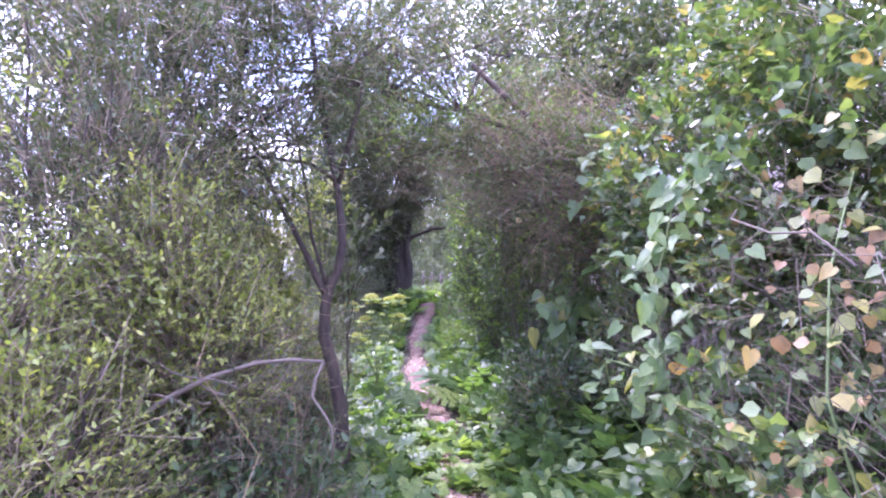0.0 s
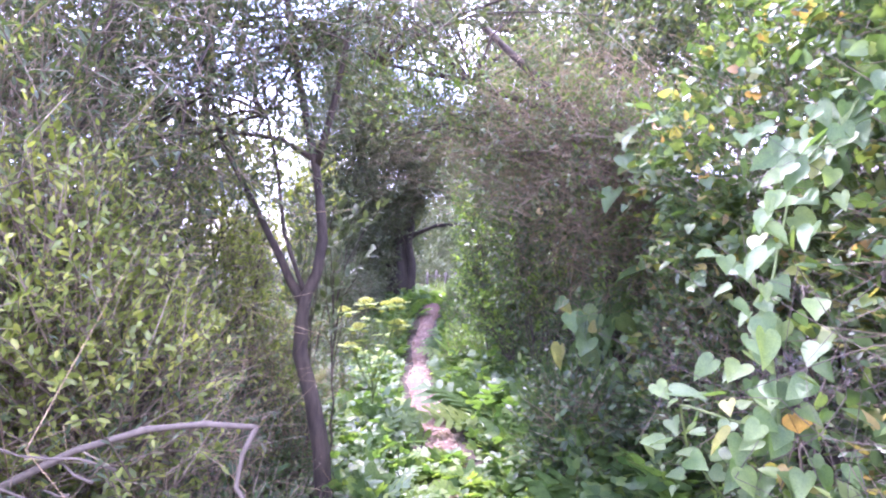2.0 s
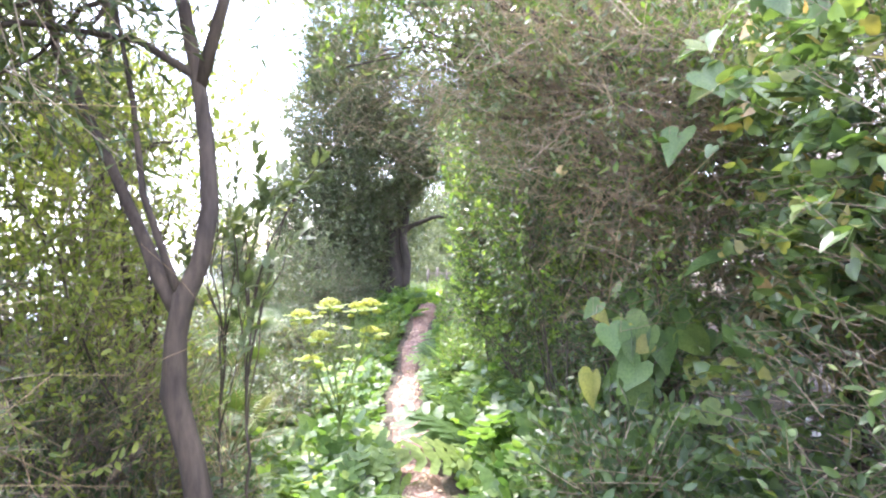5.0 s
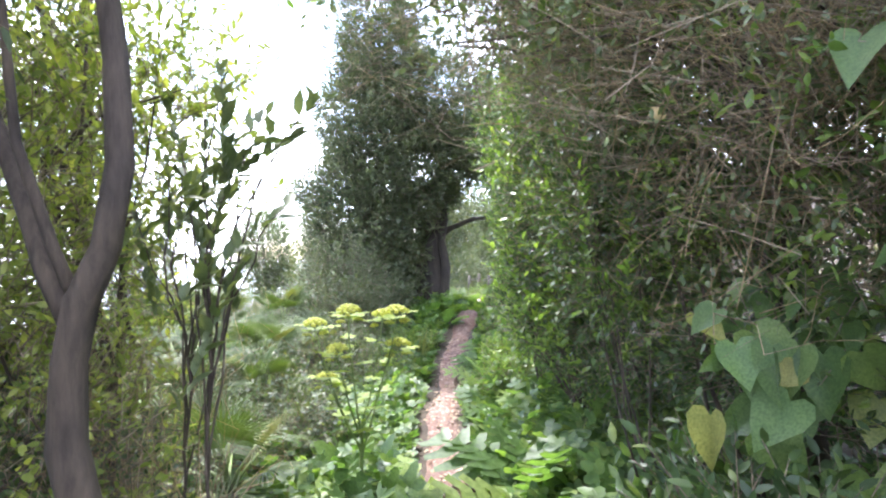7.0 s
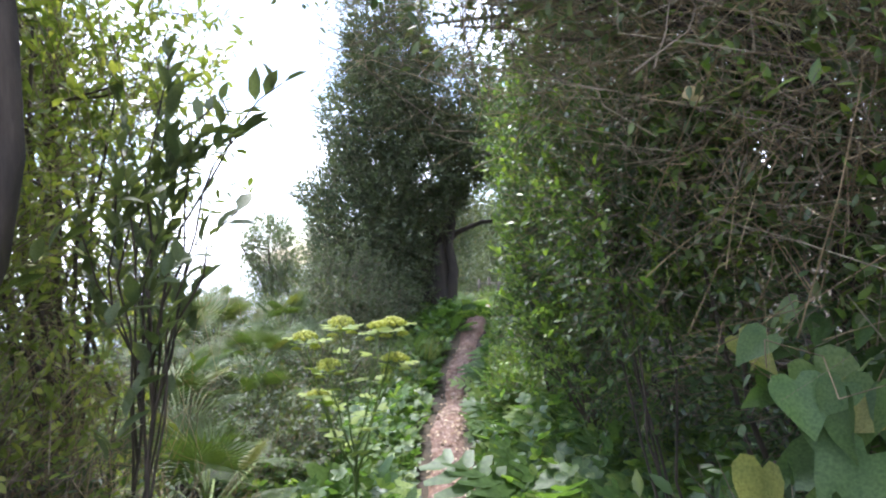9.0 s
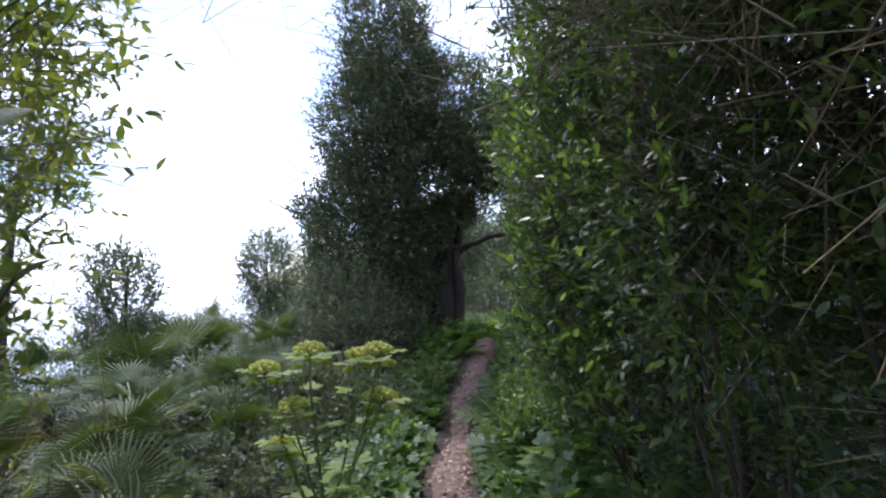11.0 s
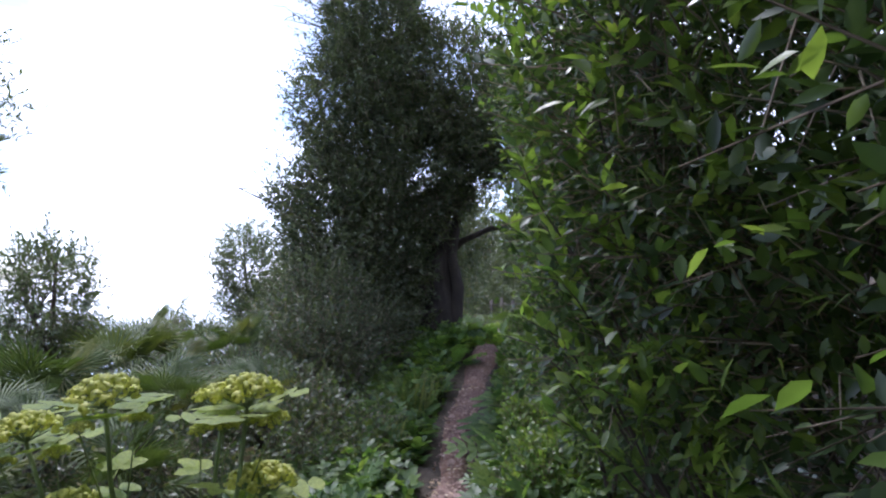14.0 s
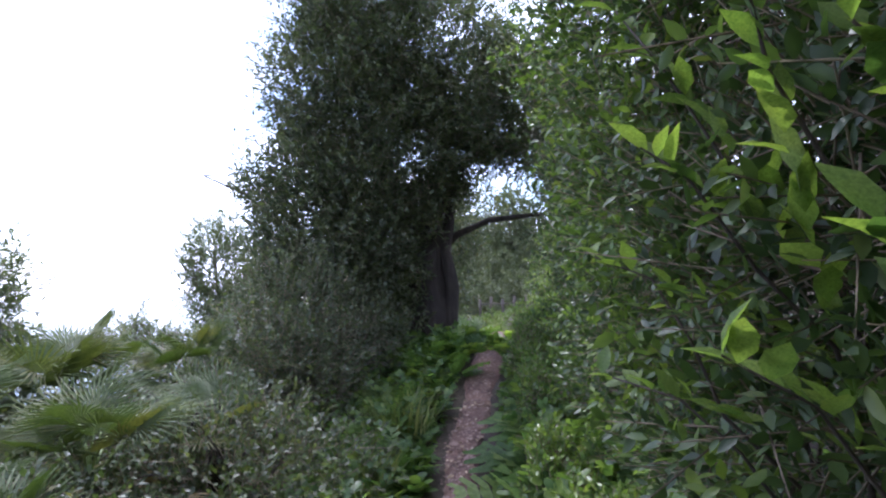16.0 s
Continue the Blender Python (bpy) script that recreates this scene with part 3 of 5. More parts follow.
def tree(base, limbs, blobs, n, leaf, template, mat, label, name="tree", bark=None, twig=0.3, per=9, gap=0.0, shell=0.35, group="", hang=0.0, rise=0.2, ragged=0):
    """A trunk and limbs, each a row of points with radii, and a crown of twigs and leaves."""
    bx, by = base
    ob = thing(name, (bx, by, float(ground_z(bx, by))), label, "tree", group)
    for i, (pts, r0, r1) in enumerate(limbs):
        part("trunk" if i == 0 else "branch", limb(pts, r0, r1, 10 if i == 0 else 7, 0.07), bark or BARK, ob, "", "", True)
    s, w = sample_blobs(blobs, n, shell, gap)
    lv, tv = leafy(s, w, twig, per, leaf, template, 0.9, rise, hang)
    part("crown", lv, mat, ob, "", "stuff")
    part("twig_mass", tv, TWIG, ob, "", "stuff")
    if ragged:
        s3, w3 = sample_blobs(blobs, ragged, 0.92, 0.5, 1.3)
        l3, t3 = leafy(s3, w3, twig * 2.6, 12, leaf, template, 0.9, 0.5, hang)
        part("crown", l3, mat, ob, "loose sprays standing out of the crown", "stuff")
        part("twig_mass", t3, TWIG, ob, "", "stuff")
    for k in range(8 if name == "sapling" else 26):
        e = s[(k * 61) % len(s)]
        pts0, _, _ = limbs[1 + k % (len(limbs) - 1)] if len(limbs) > 1 else limbs[0]
        a = np.asarray(pts0[-1 - (k % 2)], float)
        if np.linalg.norm(e - a) < 2.6:
            part("branch", limb(bend(a, e, 0.15, 6, 0.08), 0.012, 0.003, 5, 0.05), bark or BARK, ob, "", "", True)
    return ob


# forked tree beside the path
tree((-0.79, 4.05), [
    ([(-0.76, 4.05, -0.4), (-0.79, 4.05, 0.3), (-0.84, 4.05, 0.62), (-0.9, 4.05, 0.87), (-0.89, 4.05, 1.08), (-0.86, 4.05, 1.22), (-0.79, 4.05, 1.35), (-0.755, 4.06, 1.55), (-0.77, 4.07, 1.8), (-0.8, 4.07, 2.05), (-0.9, 4.08, 2.6), (-1.0, 4.1, 3.4)], 0.056, 0.02),
    ([(-0.87, 4.05, 1.16), (-0.95, 4.06, 1.3), (-1.02, 4.08, 1.45), (-1.2, 4.15, 1.78), (-1.42, 4.2, 2.2), (-1.6, 4.3, 2.9)], 0.034, 0.012),
    ([(-0.79, 4.07, 2.0), (-0.69, 4.06, 2.3), (-0.58, 4.05, 2.75), (-0.5, 4.05, 3.5)], 0.026, 0.013),
    ([(-0.79, 4.07, 2.03), (-0.99, 4.03, 2.16), (-1.34, 3.95, 2.2), (-1.8, 3.85, 2.12)], 0.019, 0.009),
    ([(-0.86, 4.05, 1.2), (-0.9, 4.02, 1.35), (-0.97, 4.0, 1.6), (-1.0, 4.0, 1.95), (-1.06, 4.0, 2.3), (-1.1, 4.0, 2.7)], 0.017, 0.006)],
    [(-1.3, 4.1, 3.0, 0.9, 0.8, 0.7), (-0.5, 4.0, 3.2, 0.7, 0.7, 0.6), (-1.9, 4.1, 2.4, 0.6, 0.6, 0.6), (-1.3, 3.6, 2.3, 0.6, 0.5, 0.5)], 1700, 0.06, NARROW, LEAF_SHRUB, "slender dark-barked tree forked low beside the path", gap=0.1)
# canopy over the start of the walk
tree((-2.4, 6.0), [([(-2.4, 6.0, -0.6), (-2.45, 6.0, 1.0), (-2.3, 5.9, 2.6), (-2.0, 5.6, 4.0)], 0.07, 0.03), ([(-2.3, 5.9, 2.4), (-2.9, 5.9, 3.4), (-3.3, 5.8, 4.2)], 0.035, 0.015)],
     [(-2.2, 5.2, 4.2, 1.1, 0.9, 0.8), (-3.3, 5.4, 3.6, 0.9, 0.8, 1.0)], 1500, 0.065, NARROW, LEAF_OLIVE, "tall thin tree with grey-green leaves, open to the sky", gap=0.1)
# crown clump at (1.6, 6.2, 3.1) is added to shade the near hedge
tree((2.4, 7.6), [([(2.4, 7.6, 0.2), (2.3, 7.5, 2.0), (2.0, 7.5, 3.6), (1.9, 8.4, 5.0)], 0.12, 0.05), ([(2.0, 7.3, 3.4), (1.3, 8.3, 4.4), (0.4, 9.3, 5.0), (-0.5, 10.1, 5.6)], 0.06, 0.015)],
     [(1.9, 8.6, 4.7, 1.4, 1.1, 1.2), (0.6, 9.3, 5.0, 1.1, 0.9, 1.0), (3.1, 8.0, 4.0, 1.2, 0.9, 1.3), (-0.6, 10.2, 5.7, 0.8, 0.8, 0.8), (3.0, 6.1, 3.5, 1.1, 0.8, 1.2), (2.0, 6.9, 3.9, 0.8, 0.6, 0.6), (1.6, 6.2, 3.1, 0.7, 0.5, 0.5), (2.3, 7.3, 4.4, 1.0, 0.8, 0.9)], 6000, 0.08, OVAL, LEAF_SHRUB, "tall broadleaf tree leaning out over the hedge")
# ivy-clad tree
ivy_tree = tree((-1.35, 15.0), [
    ([(-1.35, 14.9, -0.4), (-1.4, 14.9, 0.1), (-1.32, 14.9, 0.6), (-1.36, 14.95, 1.2), (-1.25, 15.0, 1.7), (-1.3, 15.0, 2.3)], 0.44, 0.26),
    ([(-0.92, 14.75, -0.3), (-0.98, 14.75, 0.4), (-0.93, 14.8, 1.0), (-1.02, 14.8, 1.6), (-0.88, 14.85, 2.4), (-0.8, 14.9, 3.2)], 0.14, 0.07),
    ([(-1.3, 15.0, 1.7), (-1.9, 14.9, 2.8), (-2.3, 14.8, 4.2), (-2.5, 14.8, 6.5)], 0.2, 0.06),
    ([(-1.25, 15.0, 1.5), (-0.85, 15.0, 1.85), (-0.3, 14.9, 2.05), (0.6, 14.8, 2.1)], 0.09, 0.03),
    ([(-1.2, 15.0, 1.8), (-1.0, 15.0, 3.0), (-0.7, 15.0, 4.5)], 0.12, 0.04),
    ([(-2.6, 14.6, 0.9), (-3.4, 14.3, 2.0), (-4.0, 14.1, 2.6), (-4.6, 14.0, 2.9)], 0.05, 0.012)],
    [(-2.75, 14.3, 0.6, 1.1, 0.9, 1.5), (-2.7, 14.3, 2.4, 1.2, 0.9, 1.3), (-2.5, 14.4, 4.2, 1.2, 0.9, 1.3), (-2.3, 14.6, 6.2, 0.85, 0.8, 1.4), (-1.0, 14.8, 4.6, 1.2, 1.0, 1.1), (-0.2, 14.6, 3.9, 1.0, 1.0, 0.9), (-3.75, 14.2, 2.75, 0.4, 0.3, 0.35), (-2.7, 13.6, 0.3, 1.1, 0.6, 1.2), (-2.75, 14.2, 1.5, 1.15, 0.8, 1.4), (-2.2, 14.3, 1.6, 0.6, 0.6, 1.9), (-1.6, 14.45, 1.3, 0.25, 0.25, 0.5), (-1.55, 14.45, 2.2, 0.45, 0.3, 0.5), (-1.65, 14.4, 0.4, 0.25, 0.25, 0.35), (-1.05, 14.5, 2.5, 0.4, 0.3, 0.35), (-2.0, 14.5, 3.4, 1.4, 0.8, 1.5), (-2.1, 14.5, 5.2, 1.05, 0.8, 1.3), (0.5, 14.5, 3.6, 1.1, 0.9, 0.9), (-1.2, 14.7, 3.2, 0.9, 0.7, 0.8)],
    23000, 0.07, TINY, LEAF_IVY, "massive old tree clad to the top in dark ivy", bark=BARK_DARK, twig=0.25, per=9, shell=0.6, gap=0.12, ragged=1500)
for k in range(16):
    z0 = (1.6, 2.3, 2.7, 4.6, 5.6)[k % 5] + rng.uniform(-0.3, 0.3)
    e0 = np.array([rng.uniform(-3.5, -3.1) + 0.16 * max(z0 - 3, 0), 14.2 + rng.uniform(-0.3, 0.2), z0])
    e1 = e0 + np.array([-rng.uniform(0.4, 1.0), rng.uniform(-0.3, 0.3), rng.uniform(0.0, 0.6)])
    path_pts = bend(e0, e1, 0.2, 7, 0.12)
    part("branch", limb(path_pts, 0.014, 0.004, 5, 0.05), BARK_DARK, ivy_tree, "bare dead branch", "", True)
    part("branch", limb(bend(path_pts[3], path_pts[3] + np.array([-0.25, 0.05, rng.uniform(-0.1, 0.4)]), 0.2, 5, 0.1), 0.008, 0.003, 5, 0.05), BARK_DARK, ivy_tree, "bare dead branch", "", True)
L_SMALL = "small wind-shaped olive-leaved tree standing above the palms"
tree((-5.6, 11.2), [([(-5.6, 11.2, -1.9), (-5.55, 11.2, -0.2), (-5.45, 11.1, 0.9), (-5.4, 11.1, 1.6)], 0.05, 0.015), ([(-5.5, 11.2, 0.2), (-5.8, 11.2, 0.9), (-6.0, 11.2, 1.3)], 0.025, 0.01)],
     [(-5.5, 11.1, 1.1, 0.5, 0.5, 0.8), (-5.5, 11.1, 0.3, 0.6, 0.6, 0.5)], 1100, 0.085, TINY_NARROW, LEAF_OLIVE, L_SMALL)
tree((-6.0, 17.0), [([(-6.0, 17, -1.9), (-6.0, 17, 0.3), (-6.1, 17, 2.0)], 0.07, 0.02), ([(-6.0, 17, 0.2), (-6.5, 17, 1.2), (-6.9, 17, 1.8)], 0.03, 0.01)],
     [(-6.0, 17, 1.5, 0.75, 0.7, 1.1), (-5.6, 17, 0.3, 0.8, 0.7, 0.8)], 1900, 0.095, TINY_NARROW, LEAF_OLIVE, L_SMALL)
tree((-6.6, 15.2), [([(-6.6, 15.2, -2), (-6.6, 15.2, 0), (-6.6, 15.2, 0.6)], 0.05, 0.02)], [(-6.6, 15.2, 0.1, 0.7, 0.6, 0.6)], 700, 0.08, TINY_NARROW, LEAF_OLIVE, "low rounded olive-leaved bush behind the palms")
tree((-6.3, 9.9), [([(-6.3, 9.9, -2.2), (-6.2, 9.9, 0.8), (-6.0, 9.9, 2.6), (-5.7, 9.9, 4.2)], 0.08, 0.02), ([(-6.0, 9.9, 2.4), (-5.5, 9.9, 3.0), (-5.0, 9.9, 3.1)], 0.03, 0.008)],
     [(-5.9, 9.9, 3.4, 0.9, 0.7, 0.9), (-5.3, 9.9, 2.9, 0.5, 0.5, 0.5), (-5.7, 9.9, 2.2, 0.5, 0.5, 0.5)], 420, 0.09, TINY_NARROW, LEAF_OLIVE, "tall slender olive-leaved tree on the slope", gap=0.1)

# woods beyond the end of the path
for k in range(16):
    wx, wy = -9 + k * 1.5 + rng.uniform(-0.7, 0.7), 44 + 7 * (k % 3) + rng.uniform(-2, 2)
    gz = float(ground_z(wx, wy))
    hh = rng.uniform(6.0, 9.0) if wx > -4 else rng.uniform(2.4, 3.4)
    tree((wx, wy), [([(wx, wy, gz - 0.3), (wx + 0.1, wy, gz + hh * 0.5), (wx, wy, gz + hh * 0.8)], 0.16, 0.05)],
         [(wx, wy, gz + hh * 0.62, 1.5, 1.4, hh * 0.4), (wx + 0.9, wy, gz + hh * 0.4, 1.1, 1.1, hh * 0.3), (wx - 0.9, wy - 0.3, gz + hh * 0.35, 1.1, 1.1, hh * 0.3)],
         1100, 0.24, TINY, LEAF_FAR, "distant hazy tree at the wood's edge", group="trees at the wood's edge", per=8)

# canopy closing over the path near the forked tree
tree((0.9, 4.9), [([(1.3, 5.0, 0.3), (1.25, 5.0, 1.6), (0.9, 5.0, 2.6), (0.3, 5.0, 3.2)], 0.06, 0.025), ([(0.9, 5.0, 2.5), (0.2, 4.95, 2.75), (-0.5, 4.9, 2.9)], 0.03, 0.012)],
     [(-0.9, 4.9, 3.4, 0.9, 0.6, 0.55), (0.1, 5.0, 3.3, 0.8, 0.6, 0.6), (1.0, 5.0, 3.3, 0.7, 0.6, 0.5)], 520, 0.05, OVAL, LEAF_SHRUB, "leaning tree whose crown closes over the path", per=9, gap=0.05)
tree((-2.5, 4.4), [([(-2.5, 4.4, -0.4), (-2.4, 4.4, 1.5), (-2.2, 4.4, 3.2), (-2.0, 4.4, 4.4)], 0.06, 0.02), ([(-2.3, 4.4, 2.4), (-2.8, 4.3, 3.2), (-3.2, 4.2, 3.8)], 0.03, 0.01)],
     [(-2.0, 4.4, 3.7, 0.9, 0.7, 0.7), (-3.1, 4.2, 3.4, 0.8, 0.7, 0.9), (-1.6, 4.0, 3.6, 0.8, 0.6, 0.6)], 1400, 0.055, NARROW, LEAF_OLIVE, "thin tree with a loose grey-green crown", gap=0.05)
# saplings on the seaward side
for sx, sy, sh in ((-1.7, 5.1, 2.4), (-1.95, 5.5, 2.9), (-2.3, 5.7, 2.6), (-2.7, 6.1, 3.0)):
    gz = float(ground_z(sx, sy))
    tree((sx, sy), [([(sx, sy, gz - 0.1), (sx + 0.03, sy, gz + sh * 0.4), (sx - 0.03, sy, gz + sh * 0.75), (sx + 0.12, sy - 0.1, gz + sh * 1.1)], 0.018, 0.006),
                    ([(sx + 0.02, sy, gz + 0.3), (sx - 0.12, sy + 0.05, gz + sh * 0.5), (sx - 0.2, sy, gz + sh * 0.9)], 0.012, 0.005),
                    ([(sx + 0.02, sy, gz + 0.1), (sx + 0.12, sy + 0.05, gz + sh * 0.5), (sx + 0.2, sy, gz + sh * 0.8)], 0.01, 0.004)],
         [(sx, sy, gz + sh * 0.75, 0.42, 0.4, sh * 0.35), (sx + 0.2, sy, gz + sh * 0.95, 0.6, 0.4, 0.5), (sx, sy, gz + 0.5, 0.4, 0.35, 0.5)],
         460, 0.05, OVAL, LEAF_WILLOW, "slender many-stemmed sapling with light green leaves", "sapling", group="saplings beside the path", gap=0.1)

# low growth on the seaward ground
for lx, ly, r, hgt in ((-1.9, 7.4, 0.6, 0.4), (-2.6, 8.6, 0.7, 0.5), (-2.1, 10.0, 0.8, 0.6), (-3.4, 10.2, 0.8, 0.5), (-4.8, 10.4, 0.9, 0.5), (-3.0, 12.2, 1.0, 0.8), (-4.6, 12.8, 1.0, 0.7), (-5.6, 14.2, 1.2, 0.7), (-5.8, 9.0, 0.9, 0.6), (-3.9, 7.2, 0.8, 0.35), (-7.2, 12.6, 1.2, 0.9), (-5.2, 17.0, 1.4, 0.9)):
    gz = float(ground_z(lx, ly))
    shrub("shrub", (lx, ly), [(lx, ly, gz + hgt * 0.6, r, r, hgt), (lx + r * 0.6, ly + 0.2, gz + hgt * 0.4, r * 0.7, r * 0.6, hgt * 0.8)], 520, 0.05, TINY, LEAF_IVY if int(lx * 10) % 2 else LEAF_SHRUB,
          "low dark green bush among the fan palms", group="low bushes on the slope", stems=4, per=10)
for lx, ly, r, hgt in ((1.6, 17.5, 1.2, 1.3), (0.9, 20.5, 0.8, 0.7), (-1.6, 18.5, 0.9, 0.6), (-2.6, 21.5, 1.4, 1.2), (1.9, 23.5, 1.3, 1.4), (-4.5, 24.5, 1.8, 1.8), (-8.0, 22.0, 1.8, 1.6)):
    gz = float(ground_z(lx, ly))
    shrub("shrub", (lx, ly), [(lx, ly, gz + hgt * 0.6, r, r, hgt), (lx + r * 0.4, ly - 0.2, gz + hgt * 0.9, r * 0.7, r * 0.6, hgt * 0.7)], 700, 0.07, TINY, LEAF_LIME if lx > 0.5 else LEAF_SHRUB,
          "rounded bush beside the far stretch of path", group="bushes along the far path", stems=4, per=10)


for lx, ly, r, hgt in ((0.22, 11.0, 0.4, 0.5), (0.1, 9.7, 0.32, 0.42), (0.12, 12.4, 0.4, 0.5), (0.25, 8.6, 0.28, 0.4)):
    gz = float(ground_z(lx, ly))
    shrub("shrub", (lx, ly), [(lx, ly, gz + hgt * 0.5, r, r * 1.2, hgt)], 420, 0.045, TINY, LEAF_LIME, "low bright yellow-green bush at the edge of the path", group="bright bushes at the path's edge", stems=3, per=9, twig=0.15)


for k in range(15):
    lx, ly = -7.5 + k * 1.05, 37.5 + 2.2 * math.sin(k * 1.9)
    gz, r, hgt = float(ground_z(lx, ly)), rng.uniform(0.8, 1.2), rng.uniform(0.8, 1.7)
    shrub("shrub", (lx, ly), [(lx, ly, gz + hgt * 0.6, r, r, hgt), (lx + 0.5, ly, gz + hgt * 0.3, r, r, hgt * 0.6)], 420, 0.14, TINY, LEAF_FAR, "hazy green bush behind the fence", group="bushes behind the fence", stems=3, per=9)
for k in range(12):
    lx, ly = -4.5 + k * 0.85, 42.5 + 1.5 * math.sin(k * 2.3)
    gz, r, hgt = float(ground_z(lx, ly)), rng.uniform(0.9, 1.2), rng.uniform(1.6, 2.6)
    shrub("shrub", (lx, ly), [(lx, ly, gz + hgt * 0.6, r, r, hgt), (lx + 0.4, ly, gz + hgt * 0.3, r, r, hgt * 0.6)], 520, 0.18, TINY, LEAF_FAR, "tall hazy bush behind the fence", group="bushes behind the fence", stems=3, per=9)
for lx, ly in ((-1.0, 22.3), (0.95, 24.2), (-0.6, 25.2), (0.35, 26.6)):
    gz = float(ground_z(lx, ly))
    shrub("shrub", (lx, ly), [(lx, ly, gz + 0.3, 0.6, 0.5, 0.45)], 260, 0.07, TINY, LEAF_LIME, "low green bush where the path bends away", group="bushes along the far path", stems=3, per=9)


# ---- dry canes arching over the path ----
def canes(ob, name, n, box_a, box_b, lift, r, mat, label=""):
    (a0, a1), (b0, b1) = np.array(box_a), np.array(box_b)
    a = (a0 + a1) / 2 + np.clip(rng.normal(0, 0.32, (n, 3)), -0.62, 0.62) * (a1 - a0)
    b = (b0 + b1) / 2 + np.clip(rng.normal(0, 0.32, (n, 3)), -0.62, 0.62) * (b1 - b0)
    seg_a, seg_b, ra, rb = [], [], [], []
    for i in range(n):
        p = bend(a[i], b[i], lift * rng.uniform(-0.4, 1.4), 9, 0.3)
        bad = in_corridor(p, 0.3, 1.95)
        for k in range(8):
            if bad[k] or bad[k + 1]:
                break
            else:
                seg_a.append(p[k]), seg_b.append(p[k + 1])
                ra.append(r * (1 - k / 10)), rb.append(r * (1 - (k + 1) / 10))
    part(name, tubes(np.array(seg_a), np.array(seg_b), np.array(ra), np.array(rb)), mat, ob, label, "stuff")


arch = thing("bramble", (1.4, 5.0, float(ground_z(1.4, 5.0))), "tangle of dry brown canes arching over the path", "bramble")
canes(arch, "cane_tangle", 460, ((0.2, 4.6, 1.9), (2.2, 5.4, 2.7)), ((-0.8, 4.6, 2.1), (1.6, 5.4, 3.0)), 0.25, 0.0018, TWIG_DRY)
canes(arch, "cane_tangle", 220, ((0.7, 4.4, 1.0), (1.9, 5.0, 2.4)), ((0.6, 4.3, 1.0), (1.9, 4.9, 2.4)), 0.3, 0.0019, TWIG_DRY)
canes(arch, "cane_tangle", 420, ((0.3, 4.5, 1.75), (2.4, 5.6, 2.5)), ((-0.6, 4.5, 1.95), (1.3, 5.6, 2.7)), 0.2, 0.0026, TWIG)
canes(arch, "cane_tangle", 260, ((0.9, 4.5, 1.2), (2.2, 5.0, 2.1)), ((0.5, 4.4, 1.5), (1.9, 4.9, 2.2)), 0.2, 0.0024, TWIG)
for k in range(6):
    e0 = (rng.uniform(1.7, 2.3), rng.uniform(4.6, 5.1), rng.uniform(1.3, 2.0))
    e1 = (rng.uniform(-0.1, 0.7), rng.uniform(4.8, 5.4), rng.uniform(2.05, 2.4))
    part("branch", limb(bend(e0, e1, 0.18, 12, 0.06), 0.015, 0.005, 7, 0.08), TWIG_GREY, arch, "", "", True)
part("leaf", scatter(oval(0.55, 0.12, 0.15), np.array([[0.62, 4.6, 1.73]]), basis(np.array([[1.0, 0.1, 0.1]]), np.array([[0.0, -1.0, 0.5]])), np.array([0.062])), LEAF_DRY, arch, "dry pinkish-brown dead leaf caught in the canes")
for k in range(9):
    e0 = (rng.uniform(1.2, 1.9), rng.uniform(4.7, 5.3), rng.uniform(1.4, 2.2))
    e1 = (rng.uniform(-0.6, 0.2), rng.uniform(4.7, 5.3), rng.uniform(2.3, 2.9))
    part("branch", limb(bend(e0, e1, 0.2, 10, 0.08), 0.009, 0.004, 6, 0.08), BARK, arch, "", "", True)
s_, w_ = sample_blobs([(0.5, 5.0, 2.5, 0.8, 0.45, 0.35), (1.4, 4.8, 2.2, 0.5, 0.5, 0.5), (-0.2, 5.0, 2.75, 0.6, 0.4, 0.3), (1.3, 4.7, 1.7, 0.5, 0.4, 0.6)], 800, 0.2)
part("foliage", leafy(s_, w_, 0.2, 6, 0.05, OVAL)[0], LEAF_LIME, arch, "scattered yellow-green leaves", "stuff")
s_, w_ = sample_blobs([(0.5, 5.0, 2.4, 0.9, 0.45, 0.4), (1.3, 4.8, 1.7, 0.6, 0.4, 0.8), (-0.2, 5.0, 2.6, 0.7, 0.4, 0.3), (0.7, 4.6, 2.1, 0.9, 0.3, 0.4), (1.5, 4.5, 1.9, 0.5, 0.3, 0.5)], 1300, 0.1)
part("foliage", leafy(s_, w_, 0.2, 6, 0.04, OVAL)[0], LEAF_OLIVE, arch, "dull green leaves among the canes", "stuff")
brush = thing("bramble", (-1.3, 2.6, float(ground_z(-1.3, 2.6))), "dry brown twigs tangled through the thicket", "bramble")
canes(brush, "cane_tangle", 130, ((-2.0, 2.0, 0.0), (-0.8, 3.2, 0.9)), ((-1.8, 2.2, 0.4), (-0.5, 3.6, 1.6)), 0.3, 0.0019, TWIG_DRY)
canes(brush, "cane_tangle", 170, ((-2.0, 4.2, -0.2), (-1.0, 5.0, 0.5)), ((-2.0, 4.2, 0.3), (-0.95, 5.2, 1.0)), 0.3, 0.0025, TWIG_GREY)
canes(brush, "cane_tangle", 120, ((-1.6, 4.6, -0.3), (-1.0, 5.2, 0.2)), ((-1.9, 4.6, 0.6), (-1.0, 5.4, 1.6)), 0.3, 0.0019, TWIG_DRY)
bank = thing("bramble", (1.5, 2.0, float(ground_z(1.5, 2.0))), "thin dry bramble stems trailing over the bank", "bramble")
